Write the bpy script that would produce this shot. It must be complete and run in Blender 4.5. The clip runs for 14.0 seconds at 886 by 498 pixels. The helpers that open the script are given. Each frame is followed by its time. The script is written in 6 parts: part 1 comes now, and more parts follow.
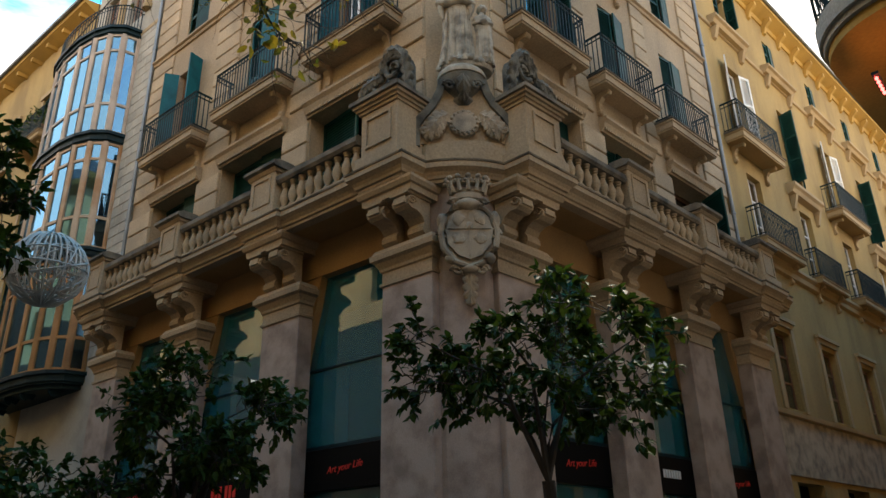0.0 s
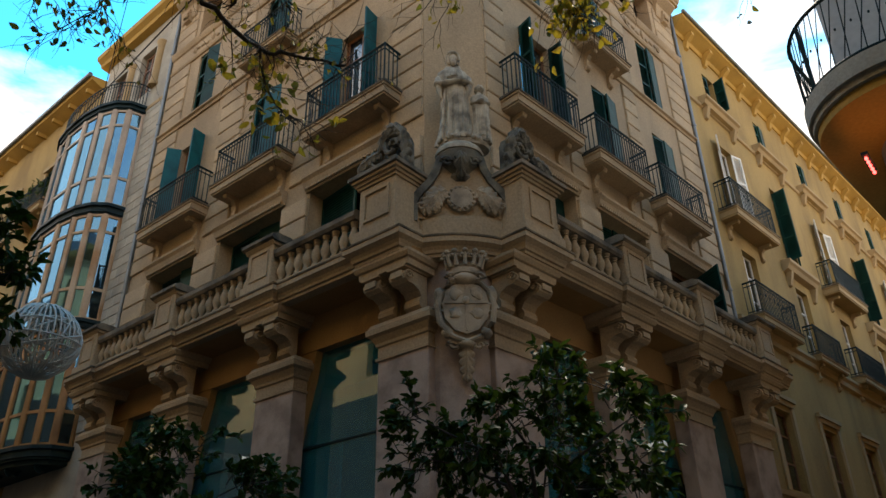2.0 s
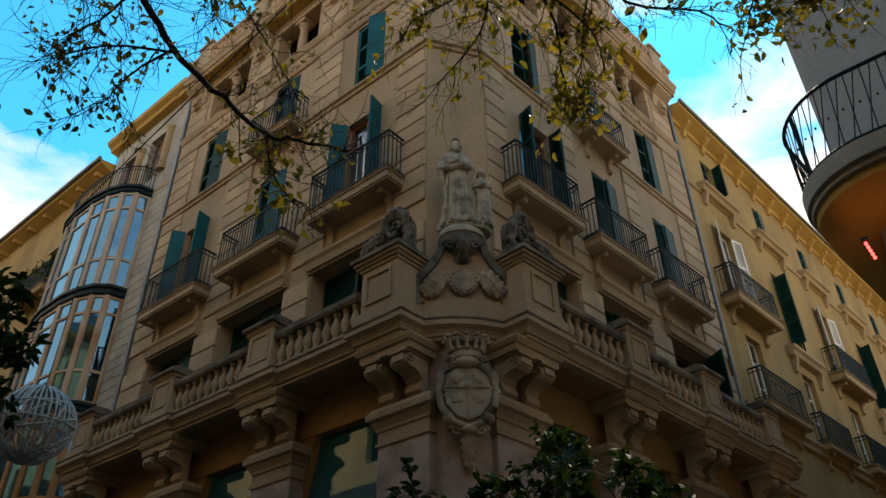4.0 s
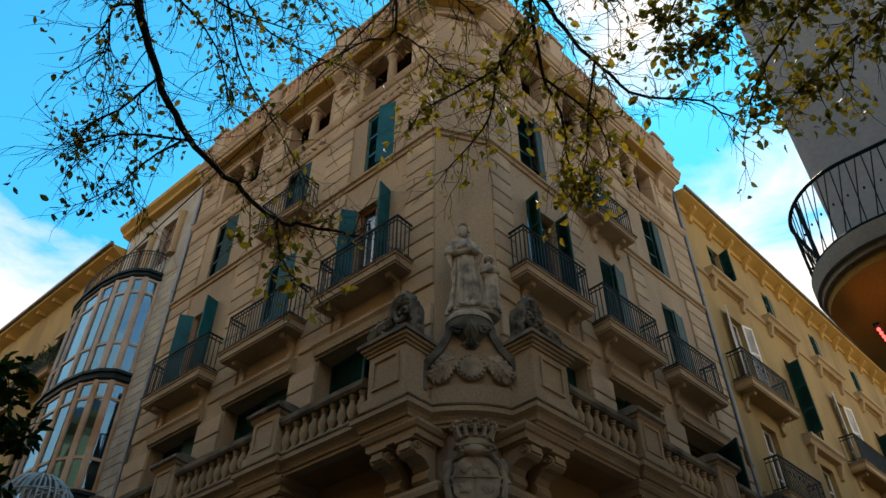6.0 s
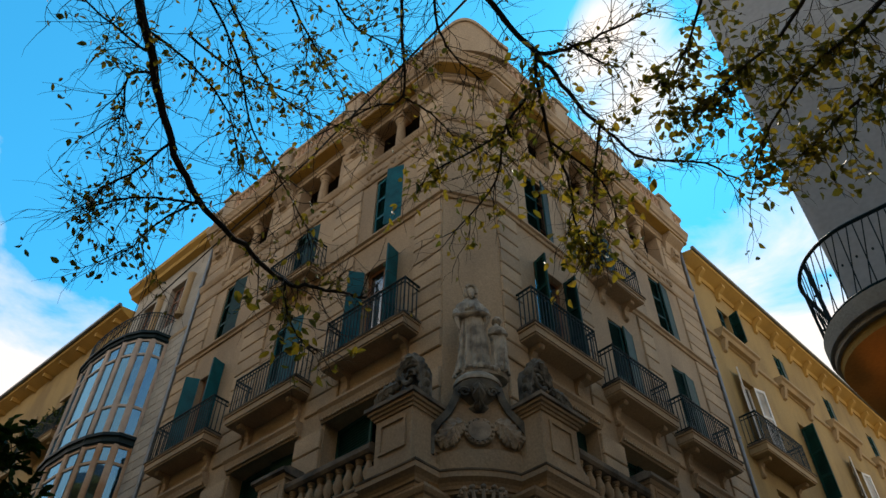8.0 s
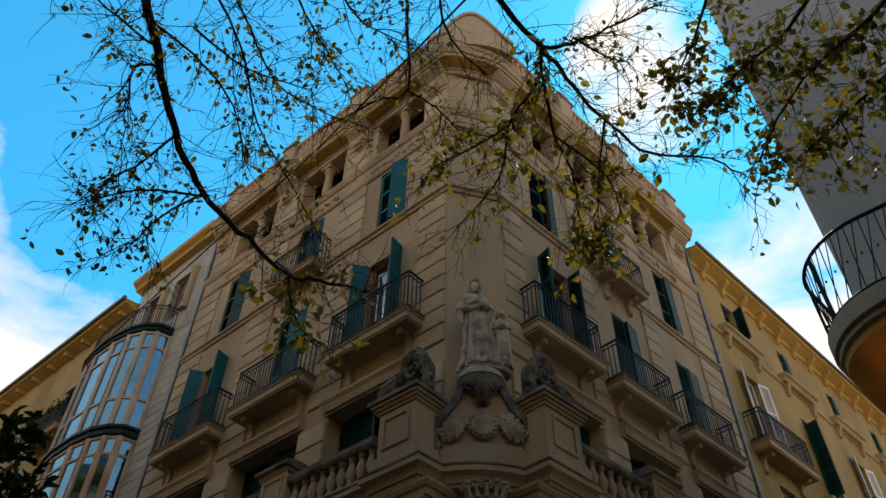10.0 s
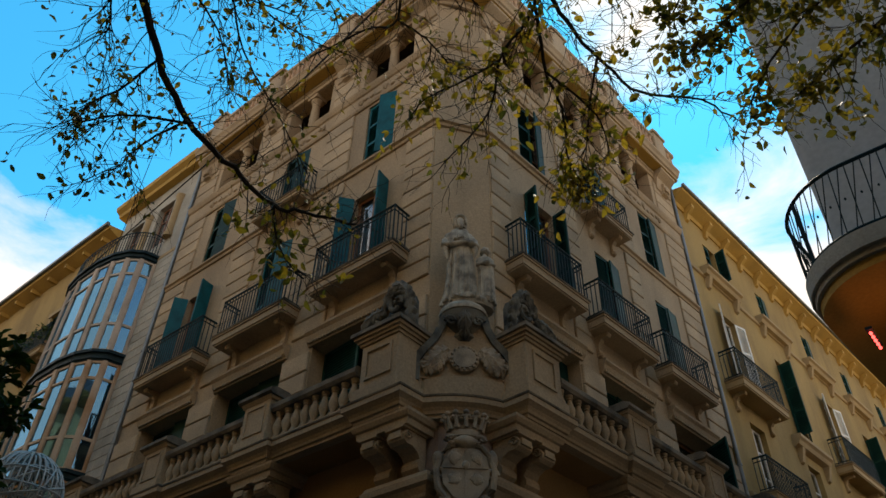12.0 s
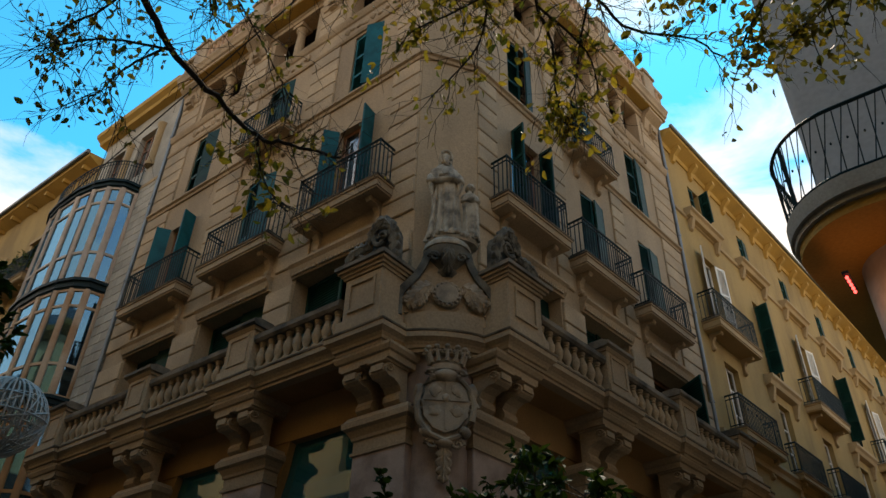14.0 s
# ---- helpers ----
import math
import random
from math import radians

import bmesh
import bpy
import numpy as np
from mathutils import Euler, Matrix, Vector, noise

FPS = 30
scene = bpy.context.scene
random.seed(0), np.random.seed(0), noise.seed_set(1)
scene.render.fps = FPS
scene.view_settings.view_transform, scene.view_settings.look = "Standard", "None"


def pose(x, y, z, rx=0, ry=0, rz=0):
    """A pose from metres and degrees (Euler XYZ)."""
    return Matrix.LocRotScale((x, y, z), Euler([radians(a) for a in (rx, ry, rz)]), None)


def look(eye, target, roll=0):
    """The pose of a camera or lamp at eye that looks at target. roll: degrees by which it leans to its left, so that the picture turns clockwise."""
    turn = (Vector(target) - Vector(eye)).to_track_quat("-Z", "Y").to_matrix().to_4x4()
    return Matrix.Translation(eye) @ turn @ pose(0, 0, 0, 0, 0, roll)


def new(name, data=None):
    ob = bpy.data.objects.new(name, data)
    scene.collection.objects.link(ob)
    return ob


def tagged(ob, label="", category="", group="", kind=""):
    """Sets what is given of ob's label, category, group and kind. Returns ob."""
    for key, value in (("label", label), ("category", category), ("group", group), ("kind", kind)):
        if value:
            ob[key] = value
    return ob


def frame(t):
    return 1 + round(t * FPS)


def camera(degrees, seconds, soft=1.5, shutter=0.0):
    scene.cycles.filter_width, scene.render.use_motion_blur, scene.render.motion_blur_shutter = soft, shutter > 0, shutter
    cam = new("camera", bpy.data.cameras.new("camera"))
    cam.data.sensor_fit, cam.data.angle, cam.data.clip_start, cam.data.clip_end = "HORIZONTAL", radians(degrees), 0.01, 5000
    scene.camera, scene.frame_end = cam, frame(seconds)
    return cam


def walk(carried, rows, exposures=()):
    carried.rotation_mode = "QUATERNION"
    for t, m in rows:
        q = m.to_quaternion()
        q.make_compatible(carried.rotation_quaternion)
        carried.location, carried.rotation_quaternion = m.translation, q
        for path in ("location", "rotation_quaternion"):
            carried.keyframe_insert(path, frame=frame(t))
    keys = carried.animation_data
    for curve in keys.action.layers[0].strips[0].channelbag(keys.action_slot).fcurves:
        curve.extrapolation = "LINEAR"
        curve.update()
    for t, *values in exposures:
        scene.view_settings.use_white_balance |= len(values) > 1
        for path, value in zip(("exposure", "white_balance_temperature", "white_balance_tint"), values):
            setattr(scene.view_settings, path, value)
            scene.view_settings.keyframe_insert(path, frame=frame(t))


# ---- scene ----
from functools import lru_cache

# ------------------------------------------------------------------ camera
cam = camera(60.6, 14.0)
EYE = (0.0, 0.0, 1.6)
# seconds, tilt, roll, turn in degrees: a hand-held tilt on the spot
TURNS = [
    (0.0, 113.091, 1.136, -0.079),
    (0.5, 114.189, 1.080, -0.286),
    (1.0, 115.217, 0.970, -0.336),
    (1.5, 116.899, 0.931, -0.372),
    (2.0, 118.701, 0.852, -0.480),
    (2.5, 120.184, 0.752, -0.552),
    (3.0, 121.681, 0.659, -0.599),
    (5.5, 129.864, 0.230, -0.241),
    (6.0, 131.353, 0.111, -0.085),
    (6.5, 132.943, 0.052, 0.048),
    (7.0, 134.608, -0.062, 0.173),
    (7.5, 135.978, -0.130, 0.282),
    (8.0, 136.004, -0.237, 0.381),
    (10.5, 135.140, -0.740, 0.241),
    (11.0, 133.838, -0.819, -0.121),
    (11.5, 132.285, -0.936, -0.714),
    (12.0, 130.686, -1.039, -1.444),
    (12.5, 129.051, -1.112, -2.054),
    (13.0, 127.583, -1.176, -2.547),
    (13.5, 126.567, -1.228, -2.894),
    (14.0, 125.889, -1.314, -3.147),
]
walk(cam, [(t, pose(*EYE, rx, ry, rz)) for t, rx, ry, rz in TURNS],
     exposures=[(0.0, 1.5, 6900, 12), (1.5, 1.15, 6900, 12), (3.0, 0.6, 7050, 11), (6.5, 0.24, 6850, 10), (8.0, 0.08, 6700, 10), (11.0, 0.12, 6850, 10), (14.0, 0.3, 7050, 11)])

# ------------------------------------------------------------------ sky and sun
SUN_AZ, SUN_EL = radians(25.5), radians(57.0)
world = bpy.data.worlds.new("sky")
scene.world = world
world.use_nodes = True
wn, wl = world.node_tree.nodes, world.node_tree.links
wn.clear()
sky = wn.new("ShaderNodeTexSky")
sky.sky_type, sky.sun_disc = "NISHITA", False
sky.sun_elevation, sky.sun_rotation = SUN_EL, SUN_AZ
sky.air_density, sky.dust_density, sky.ozone_density = 1.0, 0.1, 3.0
coord = wn.new("ShaderNodeTexCoord")
cloud = wn.new("ShaderNodeTexNoise")
cloud.inputs["Scale"].default_value, cloud.inputs["Detail"].default_value = 3.2, 9.0
cloud.inputs["Roughness"].default_value, cloud.inputs["Distortion"].default_value = 0.58, 0.5
stretch = wn.new("ShaderNodeMapping")
stretch.inputs["Scale"].default_value = (1.0, 1.0, 1.7)
stretch.inputs["Location"].default_value = (0.35, 0.1, 0.2)
wl.new(coord.outputs["Generated"], stretch.inputs["Vector"])
wl.new(stretch.outputs["Vector"], cloud.inputs["Vector"])
# clouds thicken round the veiled sun and towards the horizon
sundir = wn.new("ShaderNodeVectorMath")
sundir.operation = "DOT_PRODUCT"
wl.new(coord.outputs["Generated"], sundir.inputs[0])
sundir.inputs[1].default_value = (math.sin(SUN_AZ) * math.cos(SUN_EL), math.cos(SUN_AZ) * math.cos(SUN_EL), math.sin(SUN_EL))


def wmath(op, a, b, clamp=False):
    n = wn.new("ShaderNodeMath")
    n.operation, n.use_clamp = op, clamp
    for i, v in enumerate((a, b)):
        if isinstance(v, (int, float)):
            n.inputs[i].default_value = v
        else:
            wl.new(v, n.inputs[i])
    return n.outputs[0]


sep = wn.new("ShaderNodeSeparateXYZ")
wl.new(coord.outputs["Generated"], sep.inputs[0])
halo = wmath("MULTIPLY", wmath("SUBTRACT", sundir.outputs["Value"], 0.990, True), 42.0)
bank = wmath("ADD", wmath("MULTIPLY", sep.outputs["X"], -0.35), 1.0)
low = wmath("MULTIPLY", wmath("MULTIPLY", wmath("SUBTRACT", 0.75, sep.outputs["Z"], True), 1.65), bank)
amount = wmath("ADD", wmath("ADD", cloud.outputs["Fac"], halo), low)
cover = wmath("MULTIPLY", wmath("SUBTRACT", amount, 0.65, True), 5.0, True)
white = wn.new("ShaderNodeMix")
white.data_type = "RGBA"
wl.new(cover, white.inputs["Factor"])
tint = wn.new("ShaderNodeMix")
tint.data_type, tint.blend_type = "RGBA", "MULTIPLY"
tint.inputs["Factor"].default_value = 1.0
tint.inputs["B"].default_value = (0.32, 1.75, 1.85, 1)
wl.new(sky.outputs["Color"], tint.inputs["A"])
wl.new(tint.outputs["Result"], white.inputs["A"])
white.inputs["B"].default_value = (7.8, 7.3, 6.9, 1)
back = wn.new("ShaderNodeBackground")
back.inputs["Strength"].default_value = 0.14
wl.new(white.outputs["Result"], back.inputs["Color"])
wout = wn.new("ShaderNodeOutputWorld")
wl.new(back.outputs[0], wout.inputs["Surface"])

sun = new("sun", bpy.data.lights.new("sun", "SUN"))
sun.data.energy, sun.data.angle, sun.data.color = 3.2, radians(4), (1.0, 0.90, 0.74)
sun.matrix_world = look((math.sin(SUN_AZ) * math.cos(SUN_EL) * 60, math.cos(SUN_AZ) * math.cos(SUN_EL) * 60, math.sin(SUN_EL) * 60), (0, 0, 0))


# ------------------------------------------------------------------ materials
def mat(name, colour, rough=0.8, dirt=0.25, size=1.0, bump=0.25, metal=0.0, random_amount=0.0, streak=0.0, second=None, spec=0.5, trans=0.0):
    """A surface with broad stains, fine grain and relief. second: the colour of the stains."""
    m = bpy.data.materials.new(name)
    m.use_nodes = True
    nt = m.node_tree
    n, l = nt.nodes, nt.links
    p = n["Principled BSDF"]
    p.inputs["Roughness"].default_value, p.inputs["Metallic"].default_value = rough, metal
    p.inputs["Specular IOR Level"].default_value = spec
    tc = n.new("ShaderNodeTexCoord")
    geo = n.new("ShaderNodeNewGeometry")
    broad, fine = n.new("ShaderNodeTexNoise"), n.new("ShaderNodeTexNoise")
    mp = n.new("ShaderNodeMapping")
    mp.inputs["Scale"].default_value = (1, 1, 0.35 if streak else 1)
    l.new(geo.outputs["Position"], mp.inputs["Vector"])
    l.new(mp.outputs["Vector"], broad.inputs["Vector"])
    l.new(geo.outputs["Position"], fine.inputs["Vector"])
    broad.inputs["Scale"].default_value, broad.inputs["Detail"].default_value = 0.9 / size, 6
    fine.inputs["Scale"].default_value, fine.inputs["Detail"].default_value = 28 / size, 5
    ramp = n.new("ShaderNodeValToRGB")
    ramp.color_ramp.elements[0].position, ramp.color_ramp.elements[1].position = 0.42, 0.66
    l.new(broad.outputs["Fac"], ramp.inputs["Fac"])
    a = n.new("ShaderNodeMix")
    a.data_type = "RGBA"
    a.inputs["A"].default_value = (*colour, 1)
    s2 = second or tuple(c * (1 - dirt) for c in colour)
    a.inputs["B"].default_value = (*s2, 1)
    l.new(ramp.outputs["Color"], a.inputs["Factor"])
    b = n.new("ShaderNodeMix")
    b.data_type, b.blend_type = "RGBA", "MULTIPLY"
    b.inputs["Factor"].default_value = 1
    fr = n.new("ShaderNodeMapRange")
    fr.inputs["From Min"].default_value, fr.inputs["From Max"].default_value = 0.3, 0.7
    fr.inputs["To Min"].default_value, fr.inputs["To Max"].default_value = 1 - dirt * 0.7, 1.06
    l.new(fine.outputs["Fac"], fr.inputs["Value"])
    l.new(a.outputs["Result"], b.inputs["A"])
    l.new(fr.outputs["Result"], b.inputs["B"])
    result = b.outputs["Result"]
    if random_amount:
        oi = n.new("ShaderNodeObjectInfo")
        rr = n.new("ShaderNodeMapRange")
        rr.inputs["To Min"].default_value, rr.inputs["To Max"].default_value = 1 - random_amount, 1 + random_amount
        l.new(oi.outputs["Random"], rr.inputs["Value"])
        c = n.new("ShaderNodeMix")
        c.data_type, c.blend_type = "RGBA", "MULTIPLY"
        c.inputs["Factor"].default_value = 1
        l.new(result, c.inputs["A"])
        l.new(rr.outputs["Result"], c.inputs["B"])
        result = c.outputs["Result"]
    l.new(result, p.inputs["Base Color"])
    if bump:
        bp = n.new("ShaderNodeBump")
        bp.inputs["Strength"].default_value, bp.inputs["Distance"].default_value = bump, 0.02
        l.new(fine.outputs["Fac"], bp.inputs["Height"])
        l.new(bp.outputs["Normal"], p.inputs["Normal"])
    if trans:
        p.inputs["Transmission Weight"].default_value = trans
    return m


def leaf_mat(name, c1, c2, rough=0.45, through_light=0.35, spec=0.4):
    m = bpy.data.materials.new(name)
    m.use_nodes = True
    n, l = m.node_tree.nodes, m.node_tree.links
    p = n["Principled BSDF"]
    geo = n.new("ShaderNodeNewGeometry")
    mix = n.new("ShaderNodeMix")
    mix.data_type = "RGBA"
    mix.inputs["A"].default_value, mix.inputs["B"].default_value = (*c1, 1), (*c2, 1)
    info, both = n.new("ShaderNodeObjectInfo"), n.new("ShaderNodeMath")
    l.new(geo.outputs["Random Per Island"], both.inputs[0])
    l.new(info.outputs["Random"], both.inputs[1])
    once = n.new("ShaderNodeMath")
    once.operation = "FRACT"
    l.new(both.outputs[0], once.inputs[0])
    l.new(once.outputs[0], mix.inputs["Factor"])
    l.new(mix.outputs["Result"], p.inputs["Base Color"])
    p.inputs["Roughness"].default_value, p.inputs["Specular IOR Level"].default_value = rough, spec
    tr = n.new("ShaderNodeBsdfTranslucent")
    l.new(mix.outputs["Result"], tr.inputs["Color"])
    add = n.new("ShaderNodeMixShader")
    add.inputs["Fac"].default_value = through_light
    l.new(p.outputs[0], add.inputs[1])
    l.new(tr.outputs[0], add.inputs[2])
    l.new(add.outputs[0], n["Material Output"].inputs["Surface"])
    return m


def glass_mat(name, colour, rough=0.02, clear=0.35, face=0.06, gloss=(0.95, 0.97, 1.0)):
    """A pane: mirror gloss over a part-clear tinted sheet."""
    m = bpy.data.materials.new(name)
    m.use_nodes = True
    n, l = m.node_tree.nodes, m.node_tree.links
    n.remove(n["Principled BSDF"])
    gl, tr, df = n.new("ShaderNodeBsdfGlossy"), n.new("ShaderNodeBsdfTransparent"), n.new("ShaderNodeBsdfDiffuse")
    gl.inputs["Roughness"].default_value = rough
    gl.inputs["Color"].default_value = (*gloss, 1)
    tr.inputs["Color"].default_value = (0.82, 0.87, 0.87, 1)
    df.inputs["Color"].default_value = (*colour, 1)
    inner = n.new("ShaderNodeMixShader")
    inner.inputs["Fac"].default_value = clear
    l.new(df.outputs[0], inner.inputs[1])
    l.new(tr.outputs[0], inner.inputs[2])
    lw = n.new("ShaderNodeLayerWeight")
    lw.inputs["Blend"].default_value = 0.5
    pw = n.new("ShaderNodeMath")
    pw.operation = "POWER"
    pw.inputs[1].default_value = 4.0
    l.new(lw.outputs["Facing"], pw.inputs[0])
    fr = n.new("ShaderNodeMapRange")
    fr.inputs["To Min"].default_value, fr.inputs["To Max"].default_value = face, 1.0
    l.new(pw.outputs[0], fr.inputs["Value"])
    wob = n.new("ShaderNodeTexNoise")
    wob.inputs["Scale"].default_value = 1.3
    geo = n.new("ShaderNodeNewGeometry")
    l.new(geo.outputs["Position"], wob.inputs["Vector"])
    bp = n.new("ShaderNodeBump")
    bp.inputs["Strength"].default_value, bp.inputs["Distance"].default_value = 0.05, 0.03
    l.new(wob.outputs["Fac"], bp.inputs["Height"])
    l.new(bp.outputs["Normal"], gl.inputs["Normal"])
    mx = n.new("ShaderNodeMixShader")
    l.new(fr.outputs[0], mx.inputs["Fac"])
    l.new(inner.outputs[0], mx.inputs[1])
    l.new(gl.outputs[0], mx.inputs[2])
    l.new(mx.outputs[0], n["Material Output"].inputs["Surface"])
    return m


STONE = mat("sandstone_plaster", (0.45, 0.325, 0.198), 0.9, 0.36, 1.2, 0.35, streak=1, second=(0.32, 0.232, 0.143))
BLOCK = mat("sandstone_block", (0.49, 0.358, 0.222), 0.9, 0.34, 0.9, 0.4, random_amount=0.14, second=(0.37, 0.275, 0.175))
CARVED = mat("carved_stone", (0.47, 0.37, 0.26), 0.9, 0.4, 0.3, 0.5, second=(0.22, 0.18, 0.135))
DARKSTONE = mat("weathered_stone", (0.20, 0.18, 0.14), 0.95, 0.45, 0.3, 0.5, second=(0.06, 0.058, 0.05))
CRESTSTONE = mat("lichened_crest_stone", (0.21, 0.19, 0.15), 0.95, 0.5, 0.2, 0.6, second=(0.045, 0.045, 0.04))
STATUE = mat("pale_statue_stone", (0.52, 0.44, 0.33), 0.85, 0.4, 0.2, 0.4, second=(0.20, 0.17, 0.13))
MARBLE = mat("pinkish_limestone", (0.40, 0.295, 0.235), 0.65, 0.35, 0.4, 0.25, second=(0.23, 0.16, 0.125))
GREYSTONE = mat("grey_stone_block", (0.44, 0.40, 0.33), 0.9, 0.25, 0.8, 0.4, random_amount=0.12)
YELLOW = mat("cream_yellow_plaster", (0.40, 0.265, 0.09), 0.9, 0.36, 1.0, 0.3, streak=1, second=(0.27, 0.175, 0.06))
EAVES = mat("ochre_painted_eaves", (0.50, 0.30, 0.065), 0.8, 0.2, 1.0, 0.1)
CREAM = mat("cream_moulding", (0.42, 0.295, 0.15), 0.9, 0.22, 1.0, 0.2)
WHITEWALL = mat("grey_white_plaster", (0.58, 0.58, 0.58), 0.9, 0.16, 2.0, 0.1)
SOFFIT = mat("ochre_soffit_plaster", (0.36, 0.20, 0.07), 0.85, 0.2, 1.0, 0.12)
# brighter teal puts the sky's reflection on left-front shutters into the paint
TEAL = mat("sky_lit_shutter_paint", (0.004, 0.12, 0.145), 0.55, 0.4, 0.4, 0.15, random_amount=0.25, spec=0.2)
GREEN = mat("dark_green_shutter_paint", (0.004, 0.052, 0.042), 0.6, 0.4, 0.4, 0.15, random_amount=0.25, spec=0.2)
IRON = mat("dark_green_iron_paint", (0.005, 0.024, 0.030), 0.55, 0.3, 0.3, 0.1, spec=0.2)
WOOD = mat("brown_window_wood", (0.26, 0.11, 0.045), 0.5, 0.4, 0.4, 0.15)
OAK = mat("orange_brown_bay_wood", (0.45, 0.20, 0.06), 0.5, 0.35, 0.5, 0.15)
TANWOOD = mat("faded_brown_bay_wood", (0.56, 0.40, 0.26), 0.55, 0.35, 0.9, 0.15, second=(0.42, 0.21, 0.08))
GREYWOOD = mat("grey_bay_paint", (0.55, 0.43, 0.33), 0.6, 0.25, 0.5, 0.12)
WHITEPAINT = mat("white_frame_paint", (0.75, 0.73, 0.68), 0.5, 0.15, 0.5, 0.1)
# near-black colour stands in for the shade inside the rooms
DARK = mat("dark_room_shade", (0.05, 0.042, 0.035), 0.95, 0.3, 1.0, 0.0)
SIGN = mat("black_sign_panel", (0.006, 0.0055, 0.0055), 0.5, 0.2, 1.0, 0.0, spec=0.05)
REDLET = mat("red_sign_paint", (0.75, 0.03, 0.02), 0.5, 0.1, 0.3, 0.0)
WHITELET = mat("white_sign_paint", (0.7, 0.7, 0.68), 0.5, 0.1, 0.3, 0.0)
PIPE = mat("grey_zinc_pipe", (0.22, 0.24, 0.25), 0.45, 0.3, 0.5, 0.1, metal=0.5)
# very dark so that the facing house's base bounces little light
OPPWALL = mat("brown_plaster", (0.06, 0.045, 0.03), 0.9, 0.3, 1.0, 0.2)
# pale so that the facing wall bounces warm light onto the left front
PALEWALL = mat("pale_bounce_plaster", (0.68, 0.50, 0.24), 0.9, 0.25, 1.0, 0.2, streak=1)
ENDWALL = mat("dull_brown_plaster", (0.14, 0.10, 0.065), 0.9, 0.3, 1.0, 0.2)
TEALPANEL = mat("pale_teal_panel", (0.07, 0.42, 0.50), 0.6, 0.15, 1.0, 0.0)
CAPSTONE = mat("stained_cap_stone", (0.24, 0.19, 0.135), 0.95, 0.45, 0.5, 0.5, second=(0.055, 0.05, 0.042))
TILE = mat("terracotta_roof", (0.30, 0.15, 0.08), 0.9, 0.35, 0.6, 0.3)
SLATE = mat("dark_fill_cut", (0.035, 0.045, 0.05), 0.7, 0.3, 0.6, 0.3)
PAVE = mat("grey_paving", (0.04, 0.036, 0.032), 0.85, 0.3, 1.0, 0.2)
BARK = mat("plane_bark", (0.055, 0.042, 0.03), 0.95, 0.4, 0.2, 0.5)
CABLE = mat("black_cable_rubber", (0.01, 0.01, 0.01), 0.7, 0.1, 1, 0)
WIREBALL = mat("white_light_string", (0.55, 0.54, 0.50), 0.5, 0.2, 0.3, 0.0)
TERRACOTTA = mat("terracotta_relief", (0.52, 0.33, 0.20), 0.9, 0.3, 0.5, 0.3)
GLASS = glass_mat("window_glass", (0.02, 0.03, 0.035), 0.02, 0.7, 0.12)
# gloss tinted blue so that white cloud mirrors as blue sky
BAYGLASS = glass_mat("bay_glass_sky_blue", (0.03, 0.035, 0.035), 0.03, 0.6, 0.26, (0.22, 0.52, 0.82))
# teal sheet colour stands in for blue sky mirrored in the shop panes
SHOPGLASS = glass_mat("sky_teal_shop_glass", (0.012, 0.15, 0.18), 0.015, 0.5, 0.08)
ORANGELEAF = leaf_mat("orange_tree_leaf", (0.012, 0.030, 0.004), (0.050, 0.085, 0.010), 0.6, 0.2, 0.14)
POTLEAF = leaf_mat("pot_plant_leaf", (0.03, 0.06, 0.012), (0.10, 0.12, 0.02), 0.5, 0.3)
PLANELEAF = leaf_mat("plane_leaf_green", (0.09, 0.10, 0.012), (0.36, 0.25, 0.02), 0.5, 0.55)
DARKLEAF = leaf_mat("plane_leaf_dark", (0.04, 0.055, 0.01), (0.28, 0.21, 0.02), 0.55, 0.5)


def glow_mat(name, colour, strength):
    m = bpy.data.materials.new(name)
    m.use_nodes = True
    n, l = m.node_tree.nodes, m.node_tree.links
    e = n.new("ShaderNodeEmission")
    e.inputs["Color"].default_value, e.inputs["Strength"].default_value = (*colour, 1), strength
    l.new(e.outputs[0], n["Material Output"].inputs["Surface"])
    return m


REDLAMP = glow_mat("red_lamp_glow", (1.0, 0.07, 0.06), 4)
TUBE = glow_mat("yellow_shop_tube", (1.0, 0.75, 0.25), 1.6)


